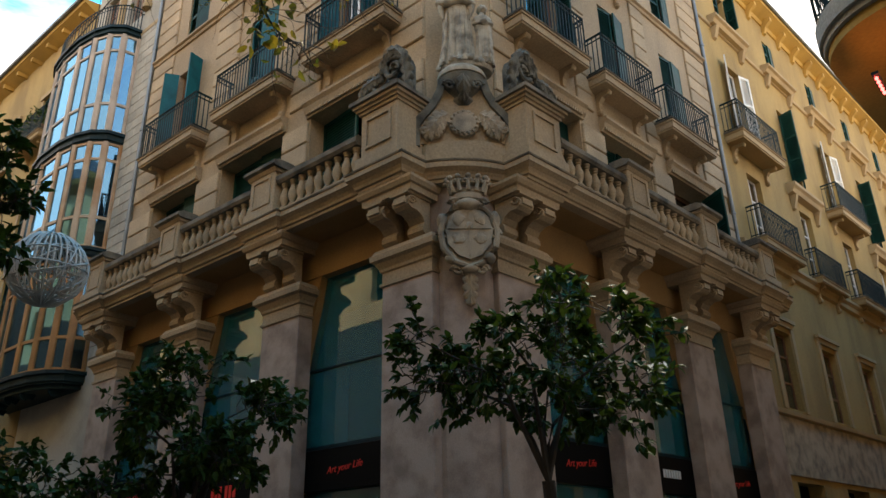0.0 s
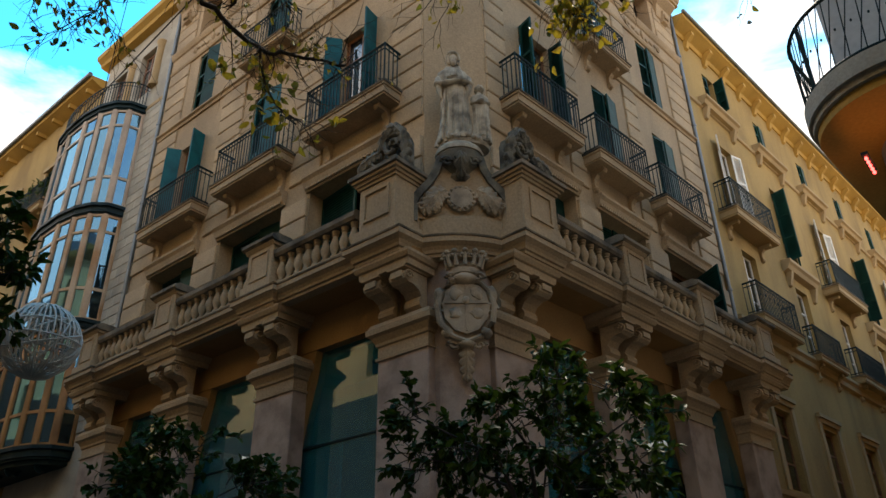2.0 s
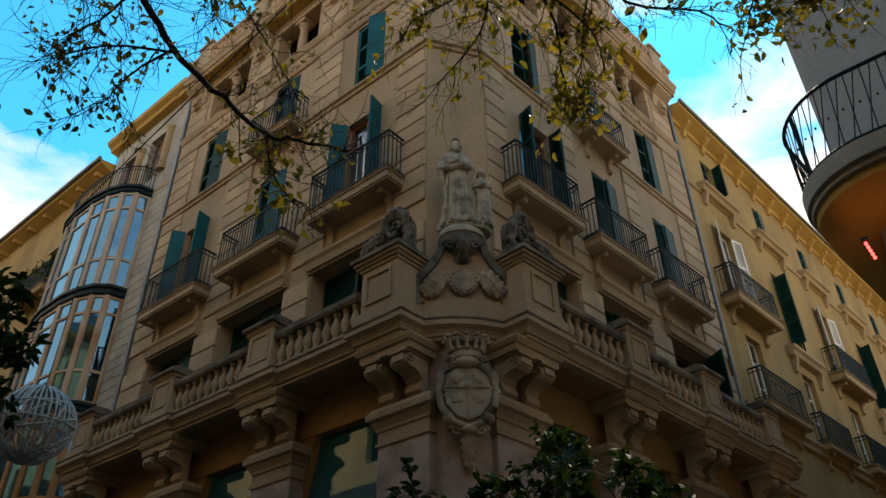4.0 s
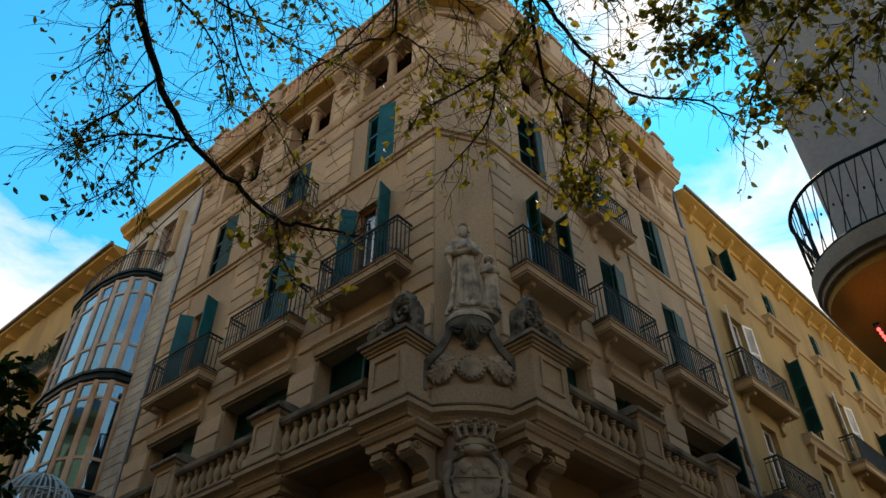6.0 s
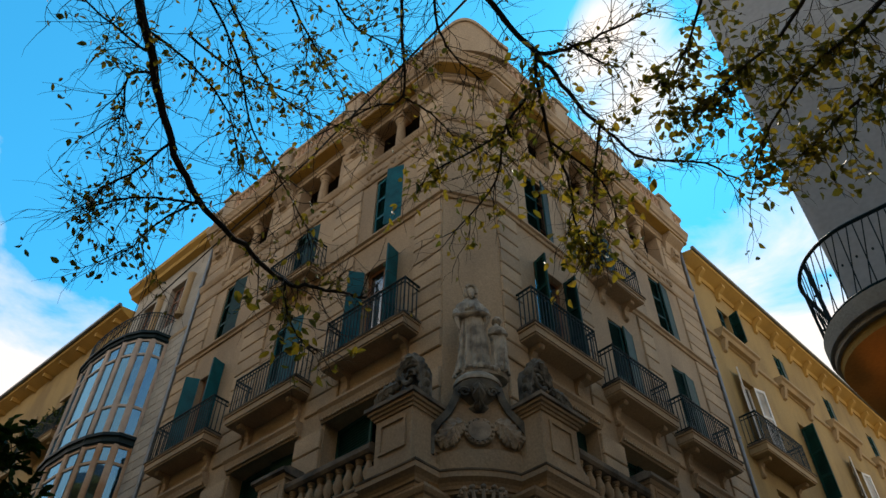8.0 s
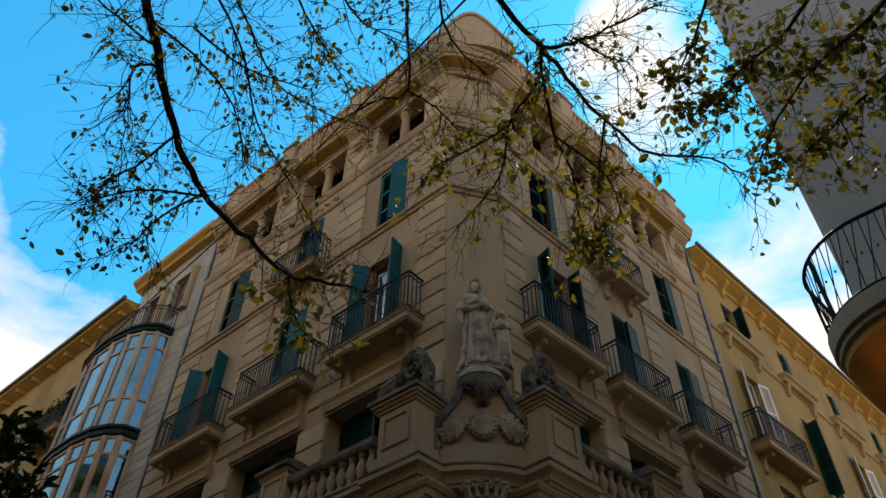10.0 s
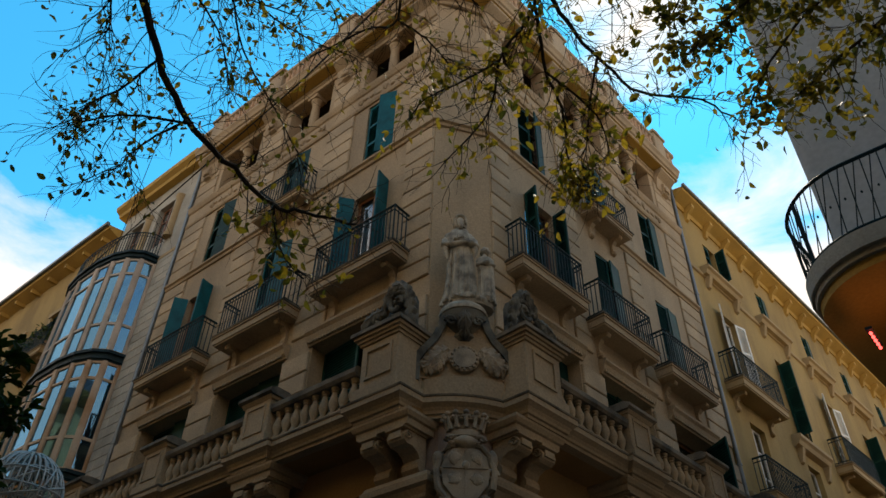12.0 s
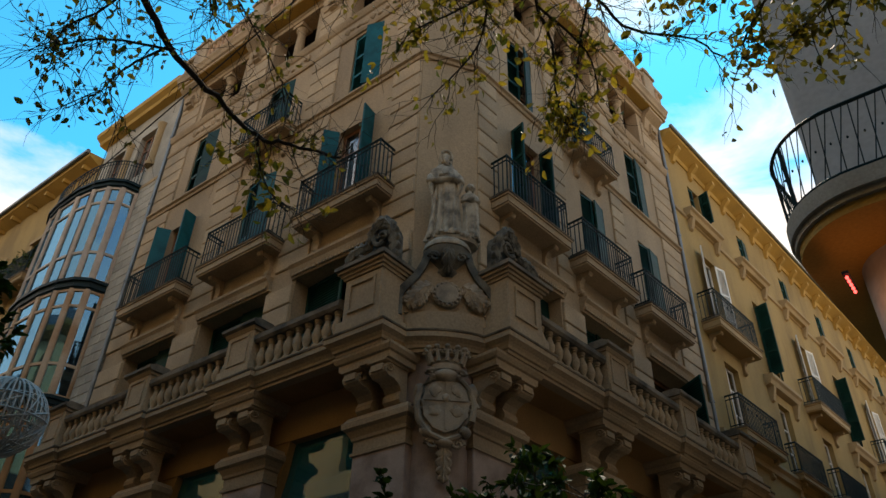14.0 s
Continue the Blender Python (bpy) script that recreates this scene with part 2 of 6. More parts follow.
# ------------------------------------------------------------------ mesh tools
class Shape:
    """Collects vertices and faces of one mesh."""

    def __init__(self):
        self.v, self.f = [], []

    def add(self, vs, fs):
        k = len(self.v)
        self.v += [tuple(v) for v in vs]
        self.f += [tuple(i + k for i in f) for f in fs]
        return self

    def box(self, x0, x1, y0, y1, z0, z1):
        vs = [(x, y, z) for x in (min(x0, x1), max(x0, x1)) for y in (min(y0, y1), max(y0, y1)) for z in (min(z0, z1), max(z0, z1))]
        return self.add(vs, [(0, 1, 3, 2), (4, 6, 7, 5), (0, 4, 5, 1), (2, 3, 7, 6), (0, 2, 6, 4), (1, 5, 7, 3)])

    def chamfered(self, x0, x1, y0, y1, z0, z1, c):
        """A box whose front (low y) edges are cut back by c."""
        x0, x1 = min(x0, x1), max(x0, x1)
        ring = lambda e, y: [(x0 + e, y, z0 + e), (x1 - e, y, z0 + e), (x1 - e, y, z1 - e), (x0 + e, y, z1 - e)]
        vs = ring(c, y0) + ring(0, y0 + c) + ring(0, y1)
        fs = [(0, 1, 2, 3), (11, 10, 9, 8)]
        for a in (0, 4):
            fs += [(a + 4 + i, a + 4 + (i + 1) % 4, a + (i + 1) % 4, a + i) for i in range(4)]
        return self.add(vs, fs)

    def prism(self, outline, x0, x1):
        """outline: (y, z) points, drawn out along x."""
        n = len(outline)
        vs = [(x0, y, z) for y, z in outline] + [(x1, y, z) for y, z in outline]
        return self.add(vs, [tuple(range(n)), tuple(range(2 * n - 1, n - 1, -1))] + [(i, i + n, (i + 1) % n + n, (i + 1) % n) for i in range(n)])

    def plate(self, outline, y0, y1):
        """outline: (x, z) points, drawn out along y."""
        n = len(outline)
        vs = [(x, y0, z) for x, z in outline] + [(x, y1, z) for x, z in outline]
        return self.add(vs, [tuple(range(n)), tuple(range(2 * n - 1, n - 1, -1))] + [(i, i + n, (i + 1) % n + n, (i + 1) % n) for i in range(n)])

    def slab(self, outline, z0, z1):
        """outline: (x, y) points, drawn up along z."""
        n = len(outline)
        vs = [(x, y, z0) for x, y in outline] + [(x, y, z1) for x, y in outline]
        return self.add(vs, [tuple(range(n)), tuple(range(2 * n - 1, n - 1, -1))] + [(i, i + n, (i + 1) % n + n, (i + 1) % n) for i in range(n)])

    def lathe(self, profile, sides=12, at=(0, 0, 0), squash=(1, 1)):
        """profile: (radius, z) from bottom to top."""
        vs, fs = [], []
        for r, z in profile:
            vs += [(at[0] + squash[0] * r * math.cos(2 * math.pi * i / sides), at[1] + squash[1] * r * math.sin(2 * math.pi * i / sides), at[2] + z) for i in range(sides)]
        for j in range(len(profile) - 1):
            fs += [(j * sides + i, j * sides + (i + 1) % sides, (j + 1) * sides + (i + 1) % sides, (j + 1) * sides + i) for i in range(sides)]
        fs += [tuple(range(sides - 1, -1, -1)), tuple(range((len(profile) - 1) * sides, len(profile) * sides))]
        return self.add(vs, fs)

    def tube(self, path, radii, sides=6):
        """A round rod along path; radii: one, or one a point."""
        path = [Vector(p) for p in path]
        if isinstance(radii, (int, float)):
            radii = [radii] * len(path)
        vs, fs = [], []
        for i, p in enumerate(path):
            d = (path[min(i + 1, len(path) - 1)] - path[max(i - 1, 0)]).normalized()
            a = d.cross(Vector((0, 0, 1)) if abs(d.z) < 0.9 else Vector((1, 0, 0))).normalized()
            b = d.cross(a)
            vs += [p + radii[i] * (a * math.cos(2 * math.pi * k / sides) + b * math.sin(2 * math.pi * k / sides)) for k in range(sides)]
        for j in range(len(path) - 1):
            fs += [(j * sides + i, j * sides + (i + 1) % sides, (j + 1) * sides + (i + 1) % sides, (j + 1) * sides + i) for i in range(sides)]
        fs += [tuple(range(sides - 1, -1, -1)), tuple(range((len(path) - 1) * sides, len(path) * sides))]
        return self.add(vs, fs)

    def blob(self, at, size, rings=8, sides=12, rough=0.0, freq=6.0):
        """A rounded lump, uneven by rough."""
        vs, fs = [], []
        at = Vector(at)
        for j in range(rings + 1):
            th = math.pi * j / rings
            for i in range(sides):
                ph = 2 * math.pi * i / sides
                d = Vector((math.sin(th) * math.cos(ph), math.sin(th) * math.sin(ph), math.cos(th)))
                p = Vector((d.x * size[0], d.y * size[1], d.z * size[2]))
                vs.append(at + p * (1 + rough * noise.noise((at + p) * freq)))
        for j in range(rings):
            fs += [(j * sides + i, (j + 1) * sides + i, (j + 1) * sides + (i + 1) % sides, j * sides + (i + 1) % sides) for i in range(sides)]
        return self.add(vs, fs)

    def carve(self, where, size, rough, freq, rings=16, sides=22):
        """A lump with deep leafy relief."""
        vs, fs = [], []
        where = Vector(where)
        for j in range(rings + 1):
            th = math.pi * j / rings
            for i in range(sides):
                ph = 2 * math.pi * i / sides
                p = Vector((math.sin(th) * math.cos(ph) * size[0], math.sin(th) * math.sin(ph) * size[1], math.cos(th) * size[2]))
                q = (where + p) * freq
                vs.append(where + p * (1 + rough * (abs(noise.noise(q)) * 1.6 - 0.35) + rough * 0.35 * noise.noise(q * 2.7)))
        for j in range(rings):
            fs += [(j * sides + i, (j + 1) * sides + i, (j + 1) * sides + (i + 1) % sides, j * sides + (i + 1) % sides) for i in range(sides)]
        return self.add(vs, fs)

    def acanthus(self, path, width, relief=0.06, lobes=5, n=30, m=10):
        """A lobed leaf with ribs, laid along path (x, y, z) and facing -y."""
        path = [Vector(p) for p in path]
        vs, fs = [], []
        for i in range(n + 1):
            u = i / n
            f = u * (len(path) - 1)
            k = min(int(f), len(path) - 2)
            p = path[k].lerp(path[k + 1], f - k)
            d = (path[k + 1] - path[k]).normalized()
            w = Vector((d.z, 0, -d.x)).normalized()
            half = width * (0.35 + 0.65 * math.sin(math.pi * min(1.0, 0.12 + u * 0.88)) ** 0.7) * (0.62 + 0.38 * abs(math.sin(math.pi * lobes * u)))
            half *= 1.0 if u < 0.93 else (1 - u) / 0.07 + 0.05
            for j in range(m + 1):
                v = 2 * j / m - 1
                bump = relief * (1 - v * v) * 0.8 + relief * 0.55 * abs(math.sin(math.pi * (lobes * u - 1.2 * abs(v)))) + (relief * 0.5 if abs(v) < 0.12 else 0)
                vs.append(p + w * half * v + Vector((0, -bump, 0)))
        for i in range(n):
            fs += [(i * (m + 1) + j, i * (m + 1) + j + 1, (i + 1) * (m + 1) + j + 1, (i + 1) * (m + 1) + j) for j in range(m)]
        # closed behind
        k = len(vs)
        vs += [Vector((q.x, q.y + relief * 1.6, q.z)) for q in vs[:k]]
        fs += [tuple(x + k for x in reversed(f)) for f in fs]
        ring = [j for j in range(m + 1)] + [i * (m + 1) + m for i in range(1, n + 1)] + [n * (m + 1) + j for j in range(m - 1, -1, -1)] + [i * (m + 1) for i in range(n - 1, 0, -1)]
        fs += [(ring[q], ring[(q + 1) % len(ring)], ring[(q + 1) % len(ring)] + k, ring[q] + k) for q in range(len(ring))]
        return self.add(vs, fs)

    def volute(self, cx, cz, y, r, thick, sx=1, turns=1.6):
        """A spiral roll in the plane of the wall."""
        k = int(turns * 12)
        return self.tube([(cx + sx * r * math.cos(q * 0.52) * (1 - 0.8 * q / k), y - 0.02 * q / k, cz + r * math.sin(q * 0.52) * (1 - 0.8 * q / k)) for q in range(k + 1)], [thick * (1 - 0.35 * q / k) for q in range(k + 1)], 7)

    def sweep(self, path, profile, closed_profile=True):
        """profile: (out, z) points carried along the plan path; out is to the right of the way."""
        n, k = len(path), len(profile)
        ds = [(Vector(path[i + 1]) - Vector(path[i])).normalized() for i in range(n - 1)]
        vs, fs = [], []
        for i in range(n):
            a, b = ds[max(i - 1, 0)], ds[min(i, n - 2)]
            na, nb = Vector((a.y, -a.x)), Vector((b.y, -b.x))
            m = (na + nb).normalized()
            m = m / max(m.dot(na), 0.35)
            vs += [(path[i][0] + m.x * o, path[i][1] + m.y * o, z) for o, z in profile]
        for i in range(n - 1):
            fs += [(i * k + j, (i + 1) * k + j, (i + 1) * k + (j + 1) % k, i * k + (j + 1) % k) for j in range(k)]
        fs += [tuple(range(k - 1, -1, -1)), tuple(range((n - 1) * k, n * k))]
        return self.add(vs, fs)

    def holed_wall(self, x0, x1, z0, z1, y0, y1, holes):
        """A wall between y0 (outside) and y1 with rectangular holes (x0, x1, z0, z1) through it."""
        xs = sorted({x0, x1, *[min(max(h[i], x0), x1) for h in holes for i in (0, 1)]})
        zs = sorted({z0, z1, *[min(max(h[i], z0), z1) for h in holes for i in (2, 3)]})
        def solid(i, j):
            if not (0 <= i < len(xs) - 1 and 0 <= j < len(zs) - 1):
                return False
            cx, cz = (xs[i] + xs[i + 1]) / 2, (zs[j] + zs[j + 1]) / 2
            return not any(h[0] < cx < h[1] and h[2] < cz < h[3] for h in holes)
        for i in range(len(xs) - 1):
            for j in range(len(zs) - 1):
                if not solid(i, j):
                    continue
                a, b, c, d = xs[i], xs[i + 1], zs[j], zs[j + 1]
                self.add([(a, y0, c), (b, y0, c), (b, y0, d), (a, y0, d)], [(0, 1, 2, 3)])
                self.add([(a, y1, c), (b, y1, c), (b, y1, d), (a, y1, d)], [(3, 2, 1, 0)])
                for ok, p, q in ((solid(i - 1, j), (a, c), (a, d)), (solid(i + 1, j), (b, d), (b, c)), (solid(i, j - 1), (b, c), (a, c)), (solid(i, j + 1), (a, d), (b, d))):
                    if not ok:
                        self.add([(p[0], y0, p[1]), (q[0], y0, q[1]), (q[0], y1, q[1]), (p[0], y1, p[1])], [(0, 1, 2, 3)])
        return self

    def welded(self):
        """Joins the corners that lie on one another."""
        seen, to = {}, []
        for v in self.v:
            key = tuple(round(x, 4) for x in v)
            to.append(seen.setdefault(key, len(seen)))
        first = {}
        for i, v in zip(to, self.v):
            first.setdefault(i, v)
        self.v = [first[i] for i in range(len(seen))]
        self.f = [tuple(to[i] for i in f) for f in self.f]
        return self

    def mesh(self, name, material, smooth=False):
        me = bpy.data.meshes.new(name)
        me.from_pydata(self.v, [], self.f)
        bm = bmesh.new()
        bm.from_mesh(me)
        bmesh.ops.recalc_face_normals(bm, faces=bm.faces)
        bm.to_mesh(me)
        bm.free()
        me.materials.append(material)
        if smooth:
            me.polygons.foreach_set("use_smooth", [True] * len(me.polygons))
            me.set_sharp_from_angle(angle=radians(40))
        return me


def part(name, shape, material, parent, label="", m=None, smooth=False):
    """One mesh under a thing or part, at the pose m in its parent's space. shape: a Shape or a ready mesh."""
    me = shape.mesh(name, material, smooth) if isinstance(shape, Shape) else shape
    ob = new(name, me)
    ob.parent = parent
    ob.matrix_basis = m or Matrix()
    if label:
        ob["label"] = label
    return ob


def thing(name, at, label, category, group="", kind="", turn=None):
    ob = new(name)
    ob.matrix_basis = Matrix.Translation(at) @ (turn or Matrix())
    return tagged(ob, label, category, group, kind)


# ------------------------------------------------------------------ plan of the corner house
CORNER = Vector((0.4845, 10.416, 0))
UL, NL = Vector((-0.75907, 0.65101, 0)), Vector((0.65101, 0.75907, 0))
UR, NR = Vector((0.71595, 0.69815, 0)), Vector((-0.69815, 0.71595, 0))


def axes(x, y):
    m = Matrix.Identity(4)
    m.col[0][:3], m.col[1][:3] = x, y
    return m


FRAME = {"L": axes(-UL, NL), "R": axes(UR, NR)}
SG = {"L": -1, "R": 1}
WALL = {"L": 1.05, "R": 1.15}          # how far the wall stands behind the balustrade's face
BAYS = {"L": (3.65, 7.15, 10.65), "R": (3.85, 6.9, 9.95)}
PIERS = {"L": (1.85, 5.25, 8.75, 12.25), "R": (1.95, 5.2, 8.25, 11.3)}
FIRST = {"L": ((3.95, 1.24), (7.37, 1.24), (10.75, 1.1)), "R": ((4.05, 1.05), (7.05, 1.04), (10.12, 1.06))}
END = {"L": 13.0, "R": 12.4}
BALCONY_FRONT = {"L": 0.45, "R": 0.58}


def at(side, s, d, z):
    """The pose at s metres along a side from the corner, d inwards, z up, facing out; in the house's space."""
    return FRAME[side] @ Matrix.Translation((SG[side] * s, d, z))


def plan(side, s, d):
    p = FRAME[side] @ Vector((SG[side] * s, d, 0))
    return (p.x, p.y)


def arc_between(a, b, bulge, n=8):
    """Points from a to b in plan, bowed out to the right of the way."""
    a, b = Vector(a), Vector(b)
    d = b - a
    out = Vector((d.y, -d.x)).normalized()
    return [tuple(a + d * (i / n) + out * bulge * 4 * (i / n) * (1 - i / n)) for i in range(n + 1)]


CH_L, CH_R = plan("L", 1.72, WALL["L"]), plan("R", 2.1, WALL["R"])
cdir = (Vector(CH_R) - Vector(CH_L)).normalized()
CH_MID = (Vector(CH_L) + Vector(CH_R)) / 2
CH_W = (Vector(CH_R) - Vector(CH_L)).length
FRAME_C = Matrix.Translation((CH_MID.x, CH_MID.y, 0)) @ axes(Vector((cdir.x, cdir.y, 0)), Vector((-cdir.y, cdir.x, 0)))

# the corbel, the statue, the shield and the roof crest face along the bisector of the two streets
BIS = (NL + NR).normalized()
FRAME_K = Matrix.Translation(BIS * 2.1 + Vector((0.1, 0, 0))) @ axes(Vector((BIS.y, -BIS.x, 0)), BIS)

house = thing("corner_house", CORNER, "tall beige sandstone corner house with balconies and a balustrade", "house")
HOLE = {}
# floor levels: first floor, second floor, third floor, loggia
Z1, Z1T, Z2, Z2T, Z3, Z3T, ZL, ZLT = 8.35, 11.08, 12.42, 15.25, 16.5, 18.9, 20.0, 21.75

for side in "LR":
    g = SG[side]
    holes = []
    for c in BAYS[side]:
        c1, w1 = FIRST[side][BAYS[side].index(c)]
        holes.append((min(g * (c1 - w1), g * (c1 + w1)), max(g * (c1 - w1), g * (c1 + w1)), Z1, Z1T))
        for half, z0, z1 in ((0.58, Z2, Z2T), (0.54, Z3, Z3T), (1.0, ZL, ZLT)):
            m = c + (0.16 if z0 == Z2 else 0.1 if z0 == Z3 else 0.0)
            holes.append((min(g * (m - half), g * (m + half)), max(g * (m - half), g * (m + half)), z0, z1))
    s0 = 1.72 if side == "L" else 2.1
    x0, x1 = sorted((g * s0, g * END[side]))
    w = Shape().holed_wall(x0, x1, 7.6, 22.3, 0, 0.45, holes)
    part("wall", w, STONE, house, m=FRAME[side] @ Matrix.Translation((0, WALL[side], 0)))
    # end wall above the neighbour, and rooms behind with their shade in the dark colour
    part("end_wall", Shape().box(g * (END[side] - 0.4), g * END[side], 0.45, 9, 7.6, 22.3), STONE, house, m=FRAME[side] @ Matrix.Translation((0, WALL[side], 0)))
    inside = FRAME[side] @ Matrix.Translation((0, WALL[side], 0))
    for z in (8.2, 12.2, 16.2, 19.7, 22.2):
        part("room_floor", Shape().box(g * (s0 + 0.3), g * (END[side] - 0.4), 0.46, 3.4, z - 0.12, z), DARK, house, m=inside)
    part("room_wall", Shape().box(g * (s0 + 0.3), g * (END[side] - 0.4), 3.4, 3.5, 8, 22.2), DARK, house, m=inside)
part("corner_wall", Shape().box(-CH_W / 2, CH_W / 2, 0, 0.5, 7.6, 22.3), STONE, house, m=FRAME_C)

WALLPATH = [plan("L", END["L"], WALL["L"])] + arc_between(CH_L, CH_R, 0.0, 2) + [plan("R", END["R"], WALL["R"])]
ROOFPATH = [plan("L", END["L"], WALL["L"])] + arc_between(CH_L, CH_R, 0.08, 10) + [plan("R", END["R"], WALL["R"])]

# string course under the third-floor windows, the sill of the loggia, the roof cornice
part("string_course", Shape().sweep(WALLPATH, [(-0.02, 16.26), (0.05, 16.28), (0.07, 16.36), (0.13, 16.40), (0.13, 16.46), (-0.02, 16.49)]), STONE, house)
part("frieze", Shape().sweep(WALLPATH, [(-0.02, 18.98), (0.05, 19.0), (0.08, 19.08), (0.045, 19.12), (0.045, 19.62), (0.09, 19.66), (0.14, 19.78), (0.16, 19.86), (-0.02, 19.92)]), STONE, house)
part("loggia_architrave", Shape().sweep(ROOFPATH, [(-0.02, 21.74), (0.05, 21.76), (0.05, 21.92), (0.09, 21.96), (0.09, 22.06), (-0.02, 22.1)]), STONE, house)
part("cornice_soffit", Shape().sweep(ROOFPATH, [(0.1, 22.07), (0.44, 22.075), (0.44, 22.095), (0.1, 22.09)]), EAVES, house, "ochre painted soffit")
part("roof_cornice", Shape().sweep(ROOFPATH, [(-0.4, 22.08), (0.46, 22.1), (0.46, 22.2), (0.52, 22.24), (0.56, 22.36), (0.62, 22.46), (0.62, 22.54), (-0.4, 22.6)]), STONE, house)
part("parapet", Shape().sweep(ROOFPATH, [(0.2, 22.58), (0.52, 22.58), (0.52, 22.72), (0.44, 22.76), (0.44, 23.26), (0.54, 23.32), (0.54, 23.46), (0.2, 23.48)]), STONE, house)
part("roof", Shape().slab([plan("L", END["L"], 1.2), plan("L", 1.9, 1.2), plan("R", 2.3, 1.3), plan("R", END["R"], 1.3), plan("R", END["R"], 9), plan("L", END["L"], 9)], 22.3, 22.5), TILE, house)

# arched crest over the rounded corner
def bowed(z_low, z_high, grow, rise):
    """A wall bowed out in plan over the corner whose top swells to a rounded gable."""
    n, vs, fs = 24, [], []
    for k in range(n + 1):
        u = 2 * k / n - 1
        x, y = (1.3 + grow) * u, -0.4 - grow - 0.36 * (1 - u * u)
        top = z_high + rise * max(0.0, math.cos(u * math.pi / 2)) ** 1.9
        vs += [(x, y, z_low), (x, y, top), (x, y + 0.34 + 2 * grow, top), (x, y + 0.34 + 2 * grow, z_low)]
    for k in range(n):
        fs += [(4 * k + a, 4 * k + 4 + a, 4 * k + 4 + (a + 1) % 4, 4 * k + (a + 1) % 4) for a in range(4)]
    fs += [(0, 1, 2, 3), (4 * n + 3, 4 * n + 2, 4 * n + 1, 4 * n)]
    return vs, fs


crest = part("crest", Shape().add(*bowed(22.56, 23.2, 0.0, 1.2)), STONE, house, "rounded gable over the corner", FRAME_K)
vs, fs = bowed(22.56, 23.32, 0.06, 1.2)
for k in range(0, len(vs), 4):
    vs[k] = (*vs[k][:2], vs[k + 1][2] - 0.16)
    vs[k + 3] = (*vs[k + 3][:2], vs[k + 2][2] - 0.16)
part("coping", Shape().add(vs, fs), STONE, crest)


@lru_cache(None)
def parapet_post():
    s = Shape().chamfered(-0.36, 0.36, 0, 0.34, 0, 1.02, 0.03).box(-0.42, 0.42, -0.05, 0.38, 1.02, 1.12)
    s.plate([(-0.32, 1.12), (0.32, 1.12), (0.28, 1.22), (0.17, 1.3), (0, 1.34), (-0.17, 1.3), (-0.28, 1.22)], 0.0, 0.32)
    return s.mesh("parapet_post", STONE)


for side in "LR":
    for c in PIERS[side][1:]:
        part("parapet_post", parapet_post(), STONE, house, m=at(side, c - (0.35 if c > 12 else 0), WALL[side] - 0.58, 22.56))
    knobs = Shape()
    n = int((END[side] - 2.6) / 0.24)
    for i in range(n):
        s = 2.6 + 0.24 * i
        if min(abs(s - c) for c in PIERS[side]) > 0.5:
            knobs.lathe([(0.0, 22.78), (0.06, 22.79), (0.085, 22.9), (0.05, 23.1), (0.08, 23.22), (0.0, 23.26)], 7, (SG[side] * s, WALL[side] - 0.47, 0))
    tagged(part("parapet_relief", knobs, TERRACOTTA, house, "small terracotta-toned relief knobs", FRAME[side], True), kind="stuff")

# loggia columns, carved panels of the frieze and brackets under the cornice
@lru_cache(None)
def column():
    s = Shape().lathe([(0.19, 0), (0.19, 0.1), (0.15, 0.16), (0.15, 0.3), (0.155, 0.7), (0.125, 1.35), (0.14, 1.4), (0.13, 1.45), (0.2, 1.56), (0.2, 1.6)], 14)
    return s.box(-0.22, 0.22, -0.22, 0.22, 1.6, 1.75).mesh("column", STONE, True)


@lru_cache(None)
def swag():
    s = Shape()
    for i in range(7):
        a = -0.8 + 1.6 * i / 6
        s.blob((a, 0, 0.1 + 0.06 * math.cos(a * 9)), (0.11, 0.045, 0.09), 5, 8, 0.5, 9)
    for a in (-0.95, 0, 0.95):
        s.blob((a, -0.01, 0.12), (0.09, 0.06, 0.14), 6, 8, 0.5, 9)
    return s.mesh("frieze_relief", STONE, True)


@lru_cache(None)
def cornice_bracket():
    s = Shape().prism([(0, -0.3), (-0.06, -0.25), (-0.1, 0.0), (-0.14, 0.25), (-0.3, 0.4), (-0.38, 0.48), (-0.38, 0.6), (0, 0.6)], -0.46, 0.46)
    s.prism([(0, -0.42), (-0.14, -0.36), (-0.2, 0.05), (-0.12, 0.1), (0, 0.12)], -0.16, 0.16)
    for k in (-0.1, 0.0, 0.1):
        s.blob((k, -0.2, -0.12 - 0.1 * abs(k) * 5), (0.07, 0.05, 0.13), 6, 8, 0.3, 9)
    return s.mesh("cornice_bracket", STONE)


for side in "LR":
    for c in BAYS[side]:
        part("column", column(), STONE, house, m=at(side, c, WALL[side] + 0.2, 20.0))
        tagged(part("frieze_relief", swag(), STONE, house, m=at(side, c, WALL[side] - 0.055, 19.25)), kind="stuff")
        part("soffit_panel", Shape().box(-1.12, 1.12, -0.44, -0.1, 22.06, 22.078), EAVES, house, "ochre painted soffit panel", at(side, c, WALL[side], 0))
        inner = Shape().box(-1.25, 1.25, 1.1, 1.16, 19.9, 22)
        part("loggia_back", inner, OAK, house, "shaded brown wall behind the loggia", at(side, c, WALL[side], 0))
    b0, b1, b2 = BAYS[side]
    for c in ((b0 + b1) / 2, (b1 + b2) / 2, (b2 + 1.2 + END[side]) / 2, b0 - 1.42):
        part("cornice_bracket", cornice_bracket(), STONE, house, m=at(side, c, WALL[side] - 0.03, 21.48))

